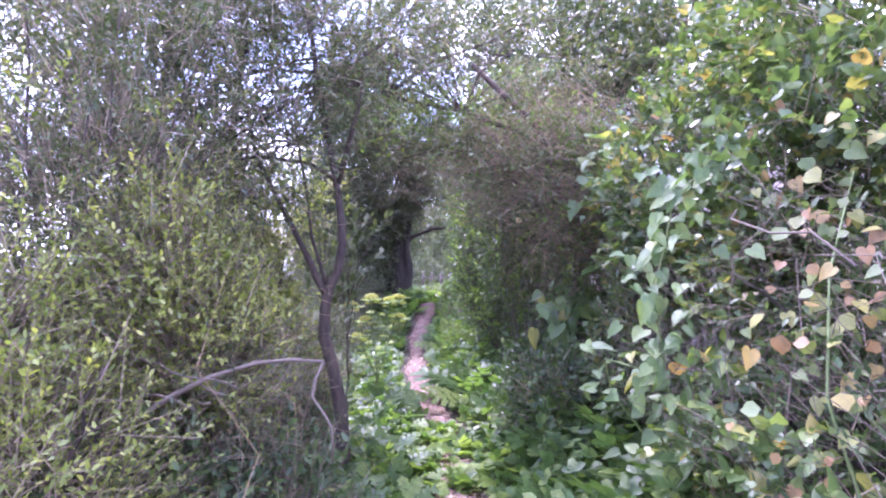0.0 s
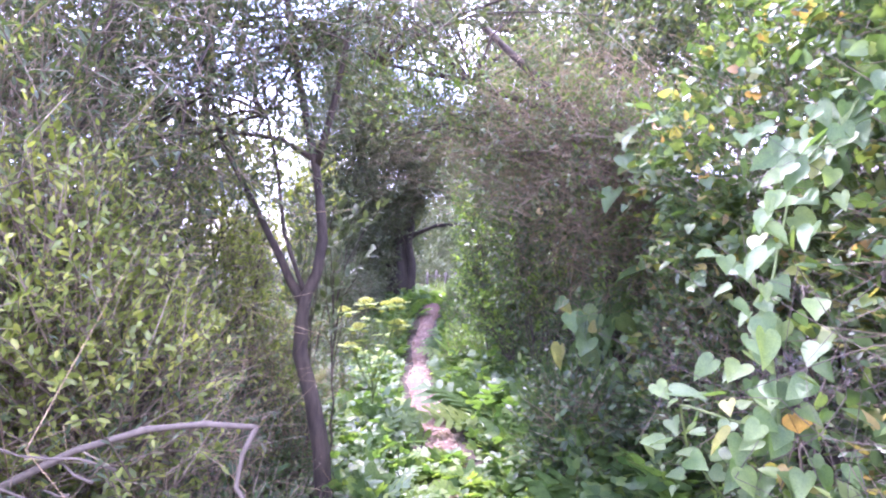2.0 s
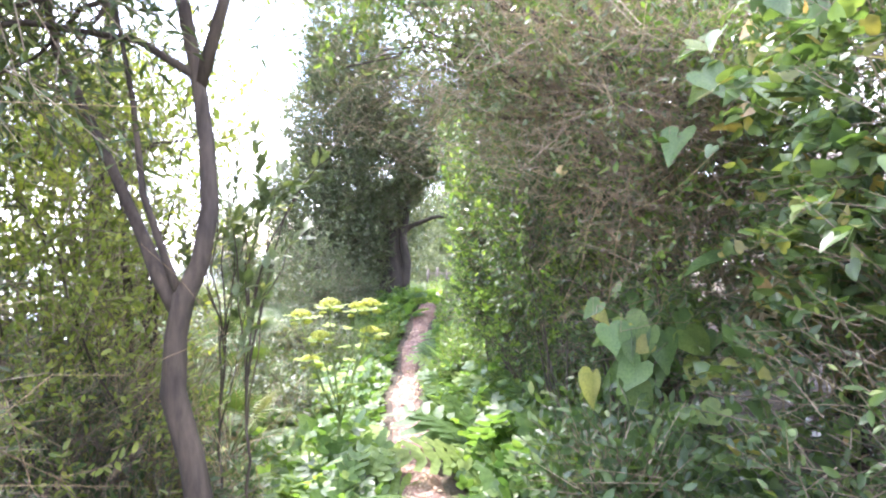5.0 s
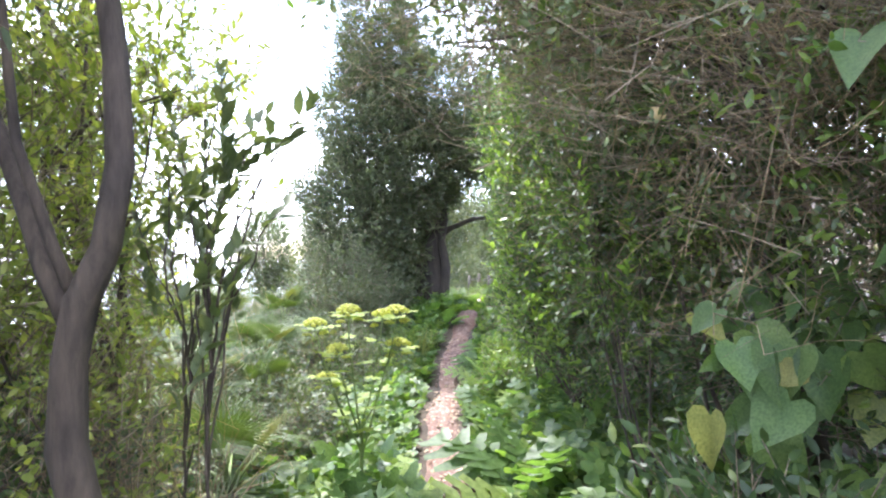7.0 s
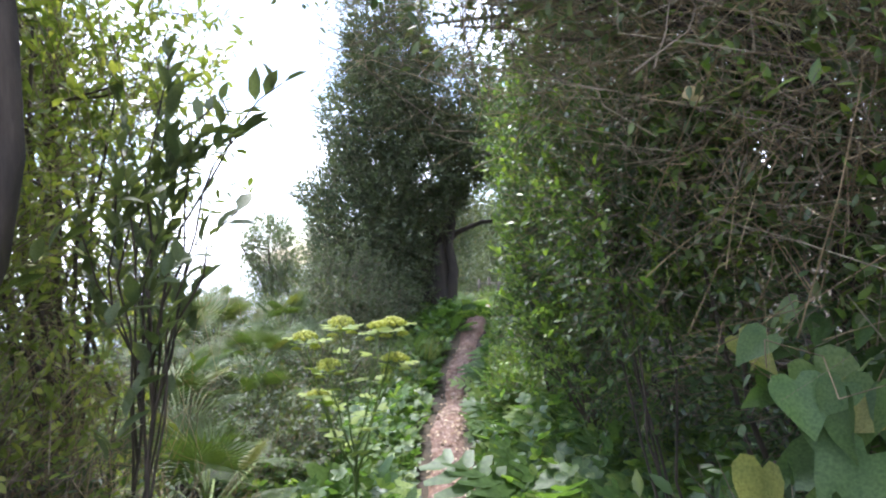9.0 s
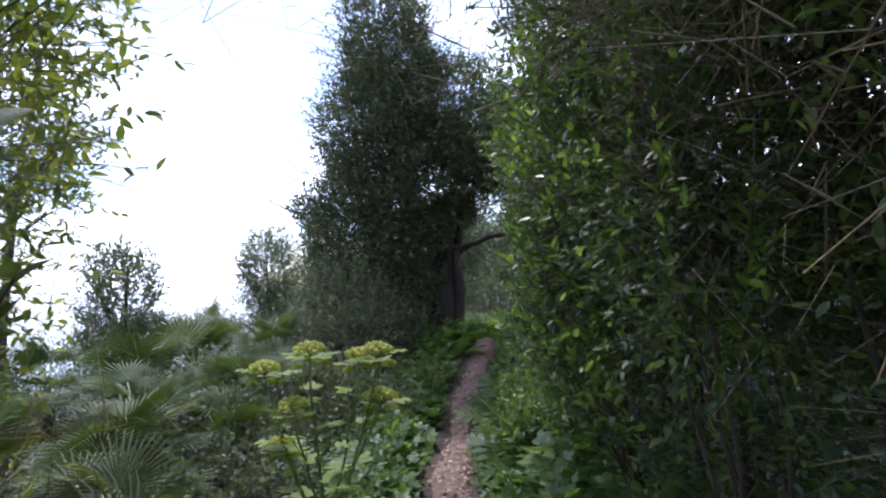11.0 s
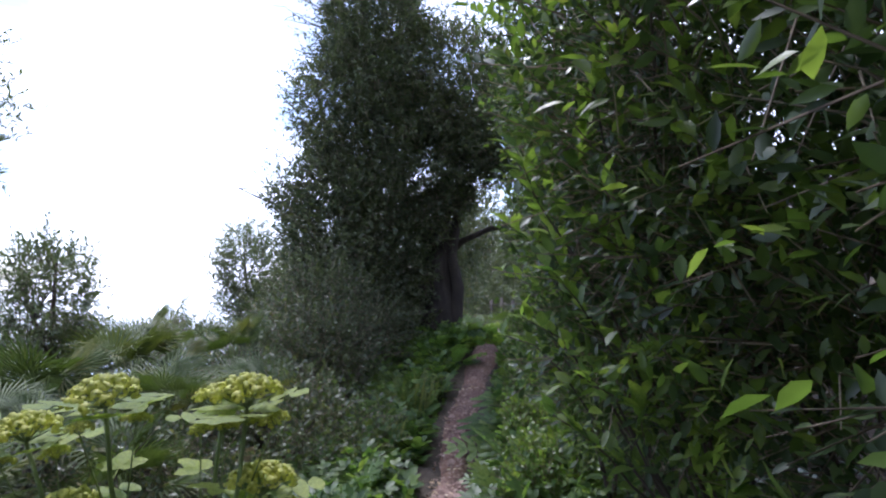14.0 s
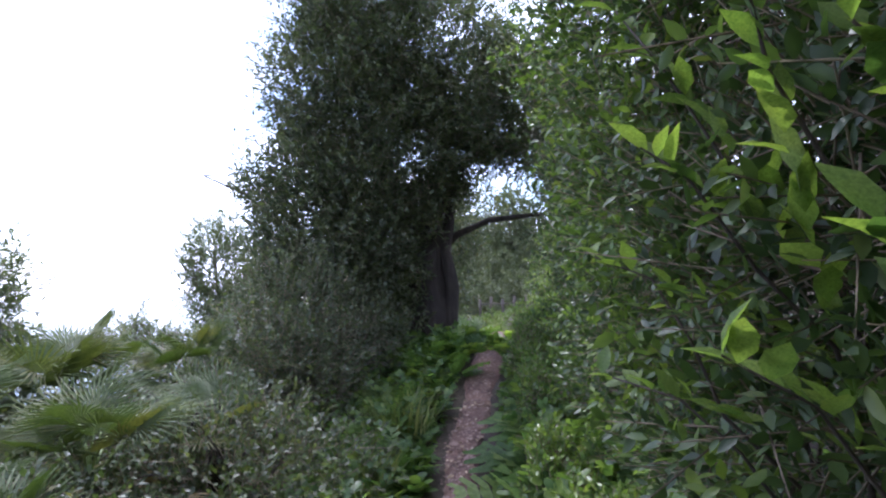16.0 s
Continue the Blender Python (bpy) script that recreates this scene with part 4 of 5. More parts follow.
canes(bank, "cane_tangle", 90, ((1.0, 1.3, 0.2), (1.6, 2.6, 1.6)), ((0.8, 1.2, 0.2), (1.5, 3.4, 1.8)), 0.3, 0.0018, TWIG_GREY)

for ob_, lo, hi in ((bank, (1.05, 1.4, 0.3), (1.4, 2.8, 1.6)), (brush, (-1.8, 2.1, 0.1), (-0.9, 3.2, 1.2))):
    for k in range(6):
        part("cane", limb(bend(rng.uniform(lo, hi), rng.uniform(lo, hi), 0.3, 8, 0.12), 0.005, 0.002, 5, 0.05), TWIG_GREY, ob_, "", "", True)

fallen = thing("fallen_branch", (-1.3, 2.4, float(ground_z(-1.3, 2.4))), "bare grey-brown branch bent over in the thicket", "branch")
part("stem", limb([(-1.55, 1.95, 0.3), (-1.2, 2.05, 0.85), (-1.06, 2.07, 0.95), (-0.91, 2.1, 1.02), (-0.73, 2.1, 1.07), (-0.59, 2.1, 1.08), (-0.47, 2.1, 1.07)], 0.013, 0.007, 8, 0.06), TWIG_GREY, fallen, "", "", True)
part("side_shoot", limb([(-0.47, 2.1, 1.07), (-0.5, 2.09, 1.01), (-0.51, 2.07, 0.94), (-0.46, 2.05, 0.88), (-0.43, 2.04, 0.83), (-0.43, 2.04, 0.7)], 0.007, 0.004, 7, 0.06), TWIG_GREY, fallen, "", "", True)
for k in range(11):
    e0 = np.array([-1.3 + 0.05 * k, 2.0 + 0.008 * k, 0.72 + 0.026 * k])
    e1 = e0 + np.array([-rng.uniform(0.1, 0.4), rng.uniform(-0.1, 0.1), rng.uniform(-0.3, 0.12)])
    part("side_shoot", limb(bend(e0, e1, 0.2, 7, 0.1), 0.004, 0.0015, 5, 0.05), TWIG_GREY, fallen, "", "", True)


shrub("shrub", (-2.4, 11.9), [(-2.4, 11.9, 0.2, 0.75, 0.7, 0.75), (-2.7, 12.6, 0.7, 0.8, 0.7, 0.9), (-1.95, 12.7, 0.3, 0.45, 0.6, 0.6)], 1700, 0.05, TINY, LEAF_IVY, "ivy-covered mound at the foot of the old tree", per=9)
# trees over the far stretch of path
# the last one, at (-2.0, 21.6), is added to keep the sun off the path
for fx, fy, fh in ((1.9, 18.0, 5.5), (2.6, 22.0, 6.0), (-2.4, 25.0, 5.5), (-2.0, 21.6, 5.2)):
    gz = float(ground_z(fx, fy))
    tree((fx, fy), [([(fx, fy, gz - 0.2), (fx - 0.1, fy, gz + fh * 0.4), (fx - 0.4 * (1 if fx > 0 else -1), fy, gz + fh * 0.75)], 0.13, 0.04)],
         [(fx, fy, gz + fh * 0.7, 1.5, 1.3, fh * 0.3), (fx - 0.9 * (1 if fx > 0 else -1), fy, gz + fh * 0.75, 1.1, 1.1, fh * 0.22), (fx, fy, gz + fh * 0.35, 1.1, 1.0, fh * 0.25)],
         1500, 0.1, TINY, LEAF_SHRUB, "broad leafy tree shading the far path", group="trees over the far path", per=9)


# ---- fan palms ----
FANS = [mesh_of("frond", *palm_fan(30, 1.75, 0.2), LEAF_PALM), mesh_of("frond", *palm_fan(26, 1.5, 0.4), LEAF_PALM), mesh_of("frond", *palm_fan(28, 1.9, 0.1), LEAF_PALM)]
DRY_FANS = [mesh_of("frond", *palm_fan(24, 1.2, 0.55), LEAF_DRY)]


def rod(length, r):
    return limb([(0, 0, 0), (0, length * 0.5, 0.02), (0, length, 0)], r, r * 0.6, 5)


PETIOLE = mesh_of("petiole", *rod(1.0, 0.012), STALK, True)


def fan_palm(x, y, n, size, height, dry=3, label="dwarf fan palm with stiff green pleated fronds"):
    gz = float(ground_z(x, y))
    ob = thing("fan_palm", (x, y, gz), label, "palm", "dwarf fan palms on the slope")
    part("trunk", limb([(x, y, gz - 0.1), (x + 0.02, y, gz + height * 0.2), (x, y, gz + height * 0.42)], 0.09, 0.06, 9, 0.15), BARK_DARK, ob, "", "", True)
    for i in range(n + dry):
        az = i * 2.4 + rng.uniform(-0.3, 0.3)
        el = rng.uniform(0.5, 1.5) if i < n else rng.uniform(-0.6, 0.0)
        d = Vector((math.cos(az) * math.cos(el), math.sin(az) * math.cos(el), math.sin(el)))
        stalk = height * 0.55 * rng.uniform(0.7, 1.1)
        start = Vector((0, 0, height * 0.38))
        stem = new("petiole", PETIOLE)
        stem.parent = ob
        turn = d.to_track_quat("Y", "Z").to_matrix().to_4x4()
        stem.matrix_basis = Matrix.Translation(start) @ turn @ Matrix.Diagonal((1, stalk, 1, 1))
        tilt = Matrix.Rotation(rng.uniform(-0.75, -0.2), 4, "X") @ Matrix.Rotation(rng.uniform(-0.4, 0.4), 4, "Y")
        fr = new("frond", (FANS[i % 3] if i < n else DRY_FANS[0]))
        fr.parent = ob
        s = size * rng.uniform(0.8, 1.15)
        fr.matrix_basis = Matrix.Translation(start + d * stalk) @ turn @ tilt @ Matrix.Diagonal((s, s, s, 1))
        if i >= n:
            tagged(fr, "dry straw-brown frond")


for px, py, pn, ps, ph in ((-1.55, 6.05, 9, 0.38, 0.75), (-2.1, 6.7, 11, 0.4, 0.8), (-1.75, 5.75, 6, 0.34, 0.4), (-2.7, 7.5, 12, 0.42, 0.9), (-3.3, 8.5, 13, 0.45, 1.05), (-4.0, 9.4, 13, 0.48, 1.15), (-4.1, 10.7, 14, 0.5, 1.25),
                           (-3.0, 9.7, 12, 0.45, 1.0), (-5.0, 9.3, 13, 0.48, 1.15), (-3.4, 7.0, 12, 0.42, 0.95), (-2.4, 8.4, 11, 0.4, 0.75), (-4.4, 8.0, 13, 0.45, 1.05), (-3.4, 11.6, 13, 0.48, 1.1), (-5.2, 11.4, 12, 0.48, 1.15), (-2.6, 10.6, 10, 0.4, 0.8), (-5.6, 8.2, 12, 0.46, 1.1), (-4.7, 11.6, 12, 0.5, 1.45), (-1.35, 5.5, 6, 0.34, 0.42)):
    fan_palm(px, py, pn, ps, ph)
# dry palm fans hanging on the bank
dead_palm = thing("fan_palm", (1.9, 4.55, float(ground_z(1.9, 4.55))), "withered fan palm with hanging brown fronds", "palm")
part("trunk", limb([(2.0, 4.6, 0.2), (1.98, 4.6, 0.8), (1.95, 4.6, 1.5)], 0.1, 0.08, 9, 0.15), BARK_DARK, dead_palm, "", "", True)
for k in range(7):
    az = 2.5 + 0.35 * k
    d = Vector((math.cos(az) * 0.75, math.sin(az) * 0.75, -0.5 - 0.06 * (k % 3))).normalized()
    fr = new("frond", DRY_FANS[0])
    fr.parent = dead_palm
    fr.matrix_basis = Matrix.Translation((-0.1 + 0.12 * math.cos(az), -0.05 + 0.12 * math.sin(az), 0.75 + 0.1 * (k % 3))) @ d.to_track_quat("Y", "Z").to_matrix().to_4x4() @ Matrix.Diagonal((0.5, 0.5, 0.5, 1))


# ---- herbs along the path ----
def with_stalk(template, stalk=0.35):
    """Sets the leaf at the end of a thin stalk; the whole is one long."""
    v = template[0] * (1 - stalk) + np.array([0, stalk, 0])
    st = (np.array([(-0.012, 0, 0), (0.012, 0, 0), (0.009, stalk + 0.05, 0.004), (-0.009, stalk + 0.05, 0.004)]), np.array([(0, 1, 2), (0, 2, 3)]))
    return join((v, template[1]), st)


LEAF_MESH = {
    "acanthus": [mesh_of("leaf", *with_stalk(lobed(6, 0.34, 0.45), 0.15), LEAF_HERB), mesh_of("leaf", *with_stalk(lobed(5, 0.42, 0.5), 0.2), LEAF_HERB)],
    "alexanders": [mesh_of("leaf", *trefoil(), LEAF_HERB), mesh_of("leaf", *with_stalk(trefoil(), 0.25), LEAF_FRESH)],
    "bract": [mesh_of("leaf", *with_stalk(lobed(3, 0.62, 0.45), 0.2), LEAF_BRACT), mesh_of("leaf", *trefoil(), LEAF_BRACT)],
    "fresh": [mesh_of("leaf", *trefoil(), LEAF_FRESH), mesh_of("leaf", *with_stalk(lobed(4, 0.5, 0.6), 0.3), LEAF_FRESH)],
}
HERB_LABEL = {"acanthus": "low herb with large dark green cut leaves", "alexanders": "leafy green herb with three-part leaves", "fresh": "low herb with bright yellow-green leaves"}


def rosette(kind, n, size, seed):
    r = np.random.default_rng(seed)
    ob = thing("herb", (0, 0, -50), HERB_LABEL[kind], "herb", "herbs along the path")
    for i in range(n):
        az, el = i * 2.4 + r.uniform(-0.4, 0.4), r.uniform(0.25, 1.15)
        d = Vector((math.cos(az) * math.cos(el), math.sin(az) * math.cos(el), math.sin(el)))
        lf = new("leaf", LEAF_MESH[kind][i % 2])
        lf.parent = ob
        s = size * r.uniform(0.7, 1.2)
        lf.matrix_basis = Matrix.Translation((r.uniform(-0.05, 0.05), r.uniform(-0.05, 0.05), 0.0)) @ d.to_track_quat("Y", "Z").to_matrix().to_4x4() @ Matrix.Rotation(r.uniform(-0.5, 0.1), 4, "X") @ Matrix.Rotation(r.uniform(-0.5, 0.5), 4, "Y") @ Matrix.Diagonal((s, s, s, 1))
    return ob


ROSETTES = [rosette("acanthus", 9, 0.42, 1), rosette("acanthus", 8, 0.36, 2), rosette("alexanders", 11, 0.34, 3), rosette("alexanders", 10, 0.3, 4), rosette("fresh", 10, 0.28, 5)]


def plant(k, x, y, scale=1.0):
    m = Matrix.Translation((x, y, float(ground_z(x, y)) + 0.02)) @ Matrix.Rotation(rng.uniform(0, 6.28), 4, "Z") @ Matrix.Diagonal((scale, scale, scale, 1))
    copy_thing(ROSETTES[k], m)


for i in range(150):     # landward verge
    y = 1.7 + 8.8 * (i + rng.uniform(0, 1)) / 150
    off = 0.36 + rng.uniform(0, 1) ** 1.3 * 0.75
    k = (4, 0, 3, 1, 4, 2, 4)[i % 7]
    plant(k, float(path_x(y)) + off + (0.12 if y < 6 else 0), y, rng.uniform(0.8, 1.2) * (0.7 if off < 0.5 else 1.4))
for i in range(140):     # seaward verge
    y = 2.9 + 11.5 * (i + rng.uniform(0, 1)) / 140
    off = 0.38 + rng.uniform(0, 1) ** 1.2 * (0.9 if y > 5 else 0.35)
    k = (2, 3, 0, 3, 1, 2)[i % 6]
    plant(k, float(path_x(y)) - off, y, rng.uniform(0.7, 1.1) * (0.7 if off < 0.55 else 1.0))
for i, (x, y) in enumerate(((-0.55, 6.2), (-0.75, 6.1), (-1.0, 6.2), (-0.6, 6.5), (-1.05, 6.6), (-0.85, 6.8), (-0.5, 5.9), (-0.9, 5.8), (-0.38, 3.2), (-0.5, 3.5), (-0.45, 2.7), (-0.4, 3.9), (-0.35, 4.6), (-0.22, 4.3), (-0.4, 5.1), (-0.5, 4.3), (0.42, 4.0), (0.4, 4.8), (-0.3, 3.4), (0.46, 3.2), (0.5, 2.6), (0.5, 8.0), (0.25, 9.0), (0.2, 9.6), (0.3, 8.5))):
    plant(4 if i % 5 else 2, x, y, rng.uniform(0.85, 1.15) * (1.45 if i < 8 else 1.0))
for i, (x, y) in enumerate(((-0.95, 9.6), (-1.1, 10.1), (-0.98, 10.6), (-1.2, 10.9), (-1.0, 11.3), (-1.3, 9.9), (-0.92, 9.1), (-1.15, 9.3), (-1.4, 10.5), (-1.05, 11.8))):
    plant(i % 2, x - 0.25, y, rng.uniform(0.85, 1.05))
for i in range(30):     # crowding over the near stretch of path
    y = 3.75 + 1.55 * i / 30
    plant((4, 3, 4, 2, 4)[i % 5], float(path_x(y)) + rng.uniform(-0.28, 0.16), y, rng.uniform(0.5, 0.75))
for i in range(22):     # on the rise by the old tree
    y = 12.6 + 2.6 * i / 22
    plant((0, 2, 1, 4)[i % 4], float(path_x(y)) + (0.3 + rng.uniform(0, 0.35)) * (1 if i % 2 else -1), y, rng.uniform(0.9, 1.2))
for i in range(9):     # closing over the path where it tops the rise
    y = 13.4 + 1.1 * i / 9
    plant((2, 4, 3)[i % 3], float(path_x(y)) + rng.uniform(-0.2, 0.2), y, rng.uniform(0.7, 0.9))
for ob in ROSETTES:
    for o in (*ob.children_recursive, ob):
        bpy.data.objects.remove(o)


def ground_cover(name, n, x_of, y0, y1, template, size, mat, label, high=0.25, kind="stuff"):
    y = rng.uniform(y0, y1, n)
    x = x_of(y, rng.random(n))
    p = np.stack((x, y, ground_z(x, y) + high * (0.1 + 0.9 * smooth01((np.abs(x - path_x(y)) - 0.25) / 0.35)) * rng.uniform(0.15, 1.0, n)), 1)
    p = p[~in_corridor(p, 0.3)]
    d = unit(rng.normal(size=(len(p), 3)) * np.array([1, 1, 0.35]) + np.array([0, 0, 0.35]))
    h = unit(rng.normal(0, 0.4, (len(p), 3)) + np.array([0, 0, 1.0]))
    v = scatter(template, p, basis(d, h), size * rng.uniform(0.6, 1.3, len(p)))
    tagged(new(name, mesh_of(name, *v, mat)), label, "undergrowth", "", kind)


ground_cover("undergrowth", 6500, lambda y, u: path_x(y) + 0.3 + u ** 1.4 * 1.3, 1.2, 14, TREFOIL, 0.16, LEAF_HERB_MANY, "carpet of small green herbs on the bank", 0.5)
ground_cover("undergrowth", 5500, lambda y, u: path_x(y) - 0.32 - u ** 1.4 * 1.5, 1.5, 16, TREFOIL, 0.14, LEAF_HERB_MANY, "carpet of small green herbs beside the path", 0.3)
ground_cover("undergrowth", 9000, lambda y, u: path_x(y) - 1.2 - u * 6.5, 3, 18, TINY, 0.09, LEAF_SHRUB, "low scrub covering the seaward slope", 0.25)


ground_cover("undergrowth", 16000, lambda y, u: np.where(u < 0.45, -8 + u * 15, 1.2 + (u - 0.45) * 14), -4, 26, TINY, 0.11, LEAF_SHRUB, "rough low scrub over the open ground", 0.2)


# ---- flowering alexanders ----
def umbel_mesh():
    """A dome of small round flower clusters on short rays."""
    r = np.random.default_rng(11)
    ball = fan_about([(1, 0, 0), (0.5, 0.87, 0), (-0.5, 0.87, 0), (-1, 0, 0), (-0.5, -0.87, 0), (0.5, -0.87, 0)], (0, 0, 0.8))
    heads, rays = [], []
    for i in range(24):
        rad, az = 0.062 * math.sqrt((i + 0.4) / 24), i * 2.4
        c = np.array([rad * math.cos(az), rad * math.sin(az), 0.052 - rad * rad * 7])
        rays.append((np.array([0, 0, 0.0]), c))
        for j in range(22):
            o = unit(r.normal(size=3) + np.array([0, 0, 0.6]))
            q = np.stack(basis(np.cross(o, (0.3, 0.9, 0.1)), o).T, axis=0).T
            heads.append((ball[0] * 0.0046 @ q.T + c + o * r.uniform(0.009, 0.0135), ball[1]))
    ry = tubes(np.array([a for a, _ in rays]), np.array([b for _, b in rays]), np.full(24, 0.0014), np.full(24, 0.001))
    return mesh_of("umbel", *join(*heads), FLOWER), mesh_of("umbel_stalk", *ry, STALK)


UMBEL, RAYS = umbel_mesh()


def alexanders(x, y, tops, label):
    gz = float(ground_z(x, y))
    ob = thing("flowering_herb", (x, y, gz), label, "herb", "flowering alexanders")
    zmax = max(t[2] for t in tops)
    hub = np.array([x, y, gz + (zmax - gz) * 0.42])
    part("stem", limb(bend((x, y, gz - 0.05), hub, 0.0, 6, 0.03), 0.014, 0.011, 8, 0.04), STALK, ob, "", "", True)
    for i, t in enumerate(tops):
        tp = np.array(t)
        a = np.array([x, y, gz]) + (hub - np.array([x, y, gz])) * (0.55 + 0.45 * ((i * 0.37) % 1))
        pts = bend(a, tp, -0.15, 7, 0.03)
        part("stem", limb(pts, 0.009, 0.005, 6, 0.03), STALK, ob, "", "", True)
        for dx, dy, dz, s in ((0, 0, 0, 1.0), (0.055, 0.03, -0.05, 0.45), (-0.05, -0.02, -0.055, 0.4)):
            u = new("umbel", UMBEL)
            u.parent = ob
            s *= 1.2 + 0.2 * math.sin(i * 3.0)
            u.matrix_basis = Matrix.Translation(tuple(tp + np.array([dx, dy, dz]) - np.array([x, y, gz]))) @ Matrix.Rotation(0.25 * math.sin(i * 2 + dx * 40), 4, "X") @ Matrix.Diagonal((s, s, s, 1))
            tagged(u, "yellow-green flower head", kind="stuff")
            k = new("umbel_stalk", RAYS)
            k.parent = u
            tagged(k, kind="stuff")
            if dx:
                part("stem", tubes(np.array([pts[-3]]), np.array([tp + np.array([dx, dy, dz])]), np.array([0.003]), np.array([0.002])), STALK, ob)
        for j in range(9):
            q = pts[2 + (j % 5)] if j < 5 else pts[-1] - np.array([0, 0, 0.03])
            az = j * 2.4 + i
            d = Vector((math.cos(az), math.sin(az), 0.35)).normalized()
            lf = new("leaf", LEAF_MESH["bract"][j % 2])
            lf.parent = ob
            s = rng.uniform(0.11, 0.19)
            lf.matrix_basis = Matrix.Translation(tuple(q - np.array([x, y, gz]))) @ d.to_track_quat("Y", "Z").to_matrix().to_4x4() @ Matrix.Diagonal((s, s, s, 1))


alexanders(-0.82, 6.55, [(-1.11, 6.46, 0.82), (-0.86, 6.42, 0.91), (-0.67, 6.6, 0.86), (-0.55, 6.5, 0.89), (-0.94, 6.4, 0.66), (-0.56, 6.58, 0.65), (-1.05, 6.5, 0.45)], "tall yellow-green flowering herb with domed flower heads")

# ---- climbing vines with large heart-shaped leaves ----
HEARTS = [mesh_of("leaf", *HEART, LEAF_VINE), mesh_of("leaf", *fan_about([tuple(p) for p in HEART[0][1:] * np.array([0.85, 1.1, 1.6])], (0, 0.3, -0.05)), LEAF_VINE)]


RUST_HEARTS = [mesh_of("leaf", *HEART, LEAF_RUST), mesh_of("leaf", *oval(0.6, 0.08, 0.1), LEAF_RUST)]


def vine(points, n, size, facing, spread, label, leaves=HEARTS):
    """A trailing stem with leaves hung from it; facing: the way the leaves turn to."""
    p = np.array(points, float)
    base = p[0].copy()
    base[2] = float(ground_z(base[0], base[1]))
    ob = thing("vine", tuple(base), label, "vine", "climbing vines on the bank")
    t = np.linspace(0, len(p) - 1, 24)
    line = np.stack([np.interp(t, np.arange(len(p)), p[:, c]) for c in range(3)], 1)
    full = np.concatenate((np.array([base]), line))
    part("stem", limb(full, 0.006, 0.003, 6, 0.1), STALK, ob, "", "", True)
    face = Vector(facing).normalized()
    for i in range(n):
        q = line[(i * 7) % 24] + rng.normal(0, spread, 3) * np.array([1, 1, 0.8])
        if in_corridor(q[None], 0.42)[0]:
            continue
        nrm = (face + Vector(rng.normal(0, 0.35, 3))).normalized()
        d = Vector((rng.normal(0, 0.45), rng.normal(0, 0.45), -0.7))
        d = (d - nrm * d.dot(nrm)).normalized()
        x = d.cross(nrm)
        s = size * rng.uniform(0.55, 1.15)
        lf = new("leaf", leaves[i % 2])
        lf.parent = ob
        m = Matrix((x, d, nrm)).transposed().to_4x4()
        lf.matrix_basis = Matrix.Translation(Vector(q) - Vector(base)) @ m @ Matrix.Diagonal((s, s, s, 1))


L_VINE = "climbing vine with large pale green heart-shaped leaves"
vine([(1.1, 2.5, 0.5), (1.0, 2.45, 0.9), (0.95, 2.43, 1.3), (1.05, 2.45, 1.7), (1.3, 2.5, 1.95)], 170, 0.082, (-0.5, -0.6, 0.6), 0.08, L_VINE)
vine([(1.3, 1.6, 0.5), (1.2, 1.7, 1.0), (1.25, 1.75, 1.4), (1.45, 1.9, 1.75)], 140, 0.06, (-0.6, -0.5, 0.5), 0.15, "climbing vine with yellowing and rust-edged leaves", RUST_HEARTS)
vine([(1.4, 4.5, 0.3), (1.02, 4.62, 0.55), (0.96, 4.62, 0.95), (1.08, 4.65, 1.05), (1.3, 4.7, 1.0)], 46, 0.17, (-0.5, -0.7, 0.4), 0.11, L_VINE)
vine([(1.7, 4.2, 0.9), (1.4, 4.15, 1.85), (1.2, 4.1, 2.1), (1.55, 4.1, 2.3), (1.9, 4.0, 2.4)], 60, 0.15, (-0.4, -0.5, 0.7), 0.14, L_VINE)
vine([(1.2, 2.9, 0.3), (0.85, 2.75, 0.75), (0.78, 2.65, 0.95), (1.0, 2.5, 0.9)], 40, 0.085, (-0.4, -0.3, 0.9), 0.1, "low trailing vine with fresh green leaves")
vine([(1.3, 5.0, 0.6), (0.95, 4.8, 1.0), (1.2, 4.75, 1.1), (1.5, 4.7, 1.1)], 30, 0.13, (-0.3, -0.8, 0.4), 0.07, L_VINE)
vine([(0.9, 6.3, 0.5), (0.72, 6.2, 1.0), (0.66, 6.15, 1.6), (0.7, 6.2, 2.3)], 30, 0.05, (-0.7, -0.5, 0.5), 0.2, "thin climber with small bright leaves on the hedge")


# ---- shrub with bright shoots leaning out of the hedge ----
SHOOT_LEAF = [mesh_of("leaf", *oval(0.26, 0.08, 0.12), LEAF_FRESH), mesh_of("leaf", *oval(0.3, 0.05, 0.05), LEAF_HERB)]


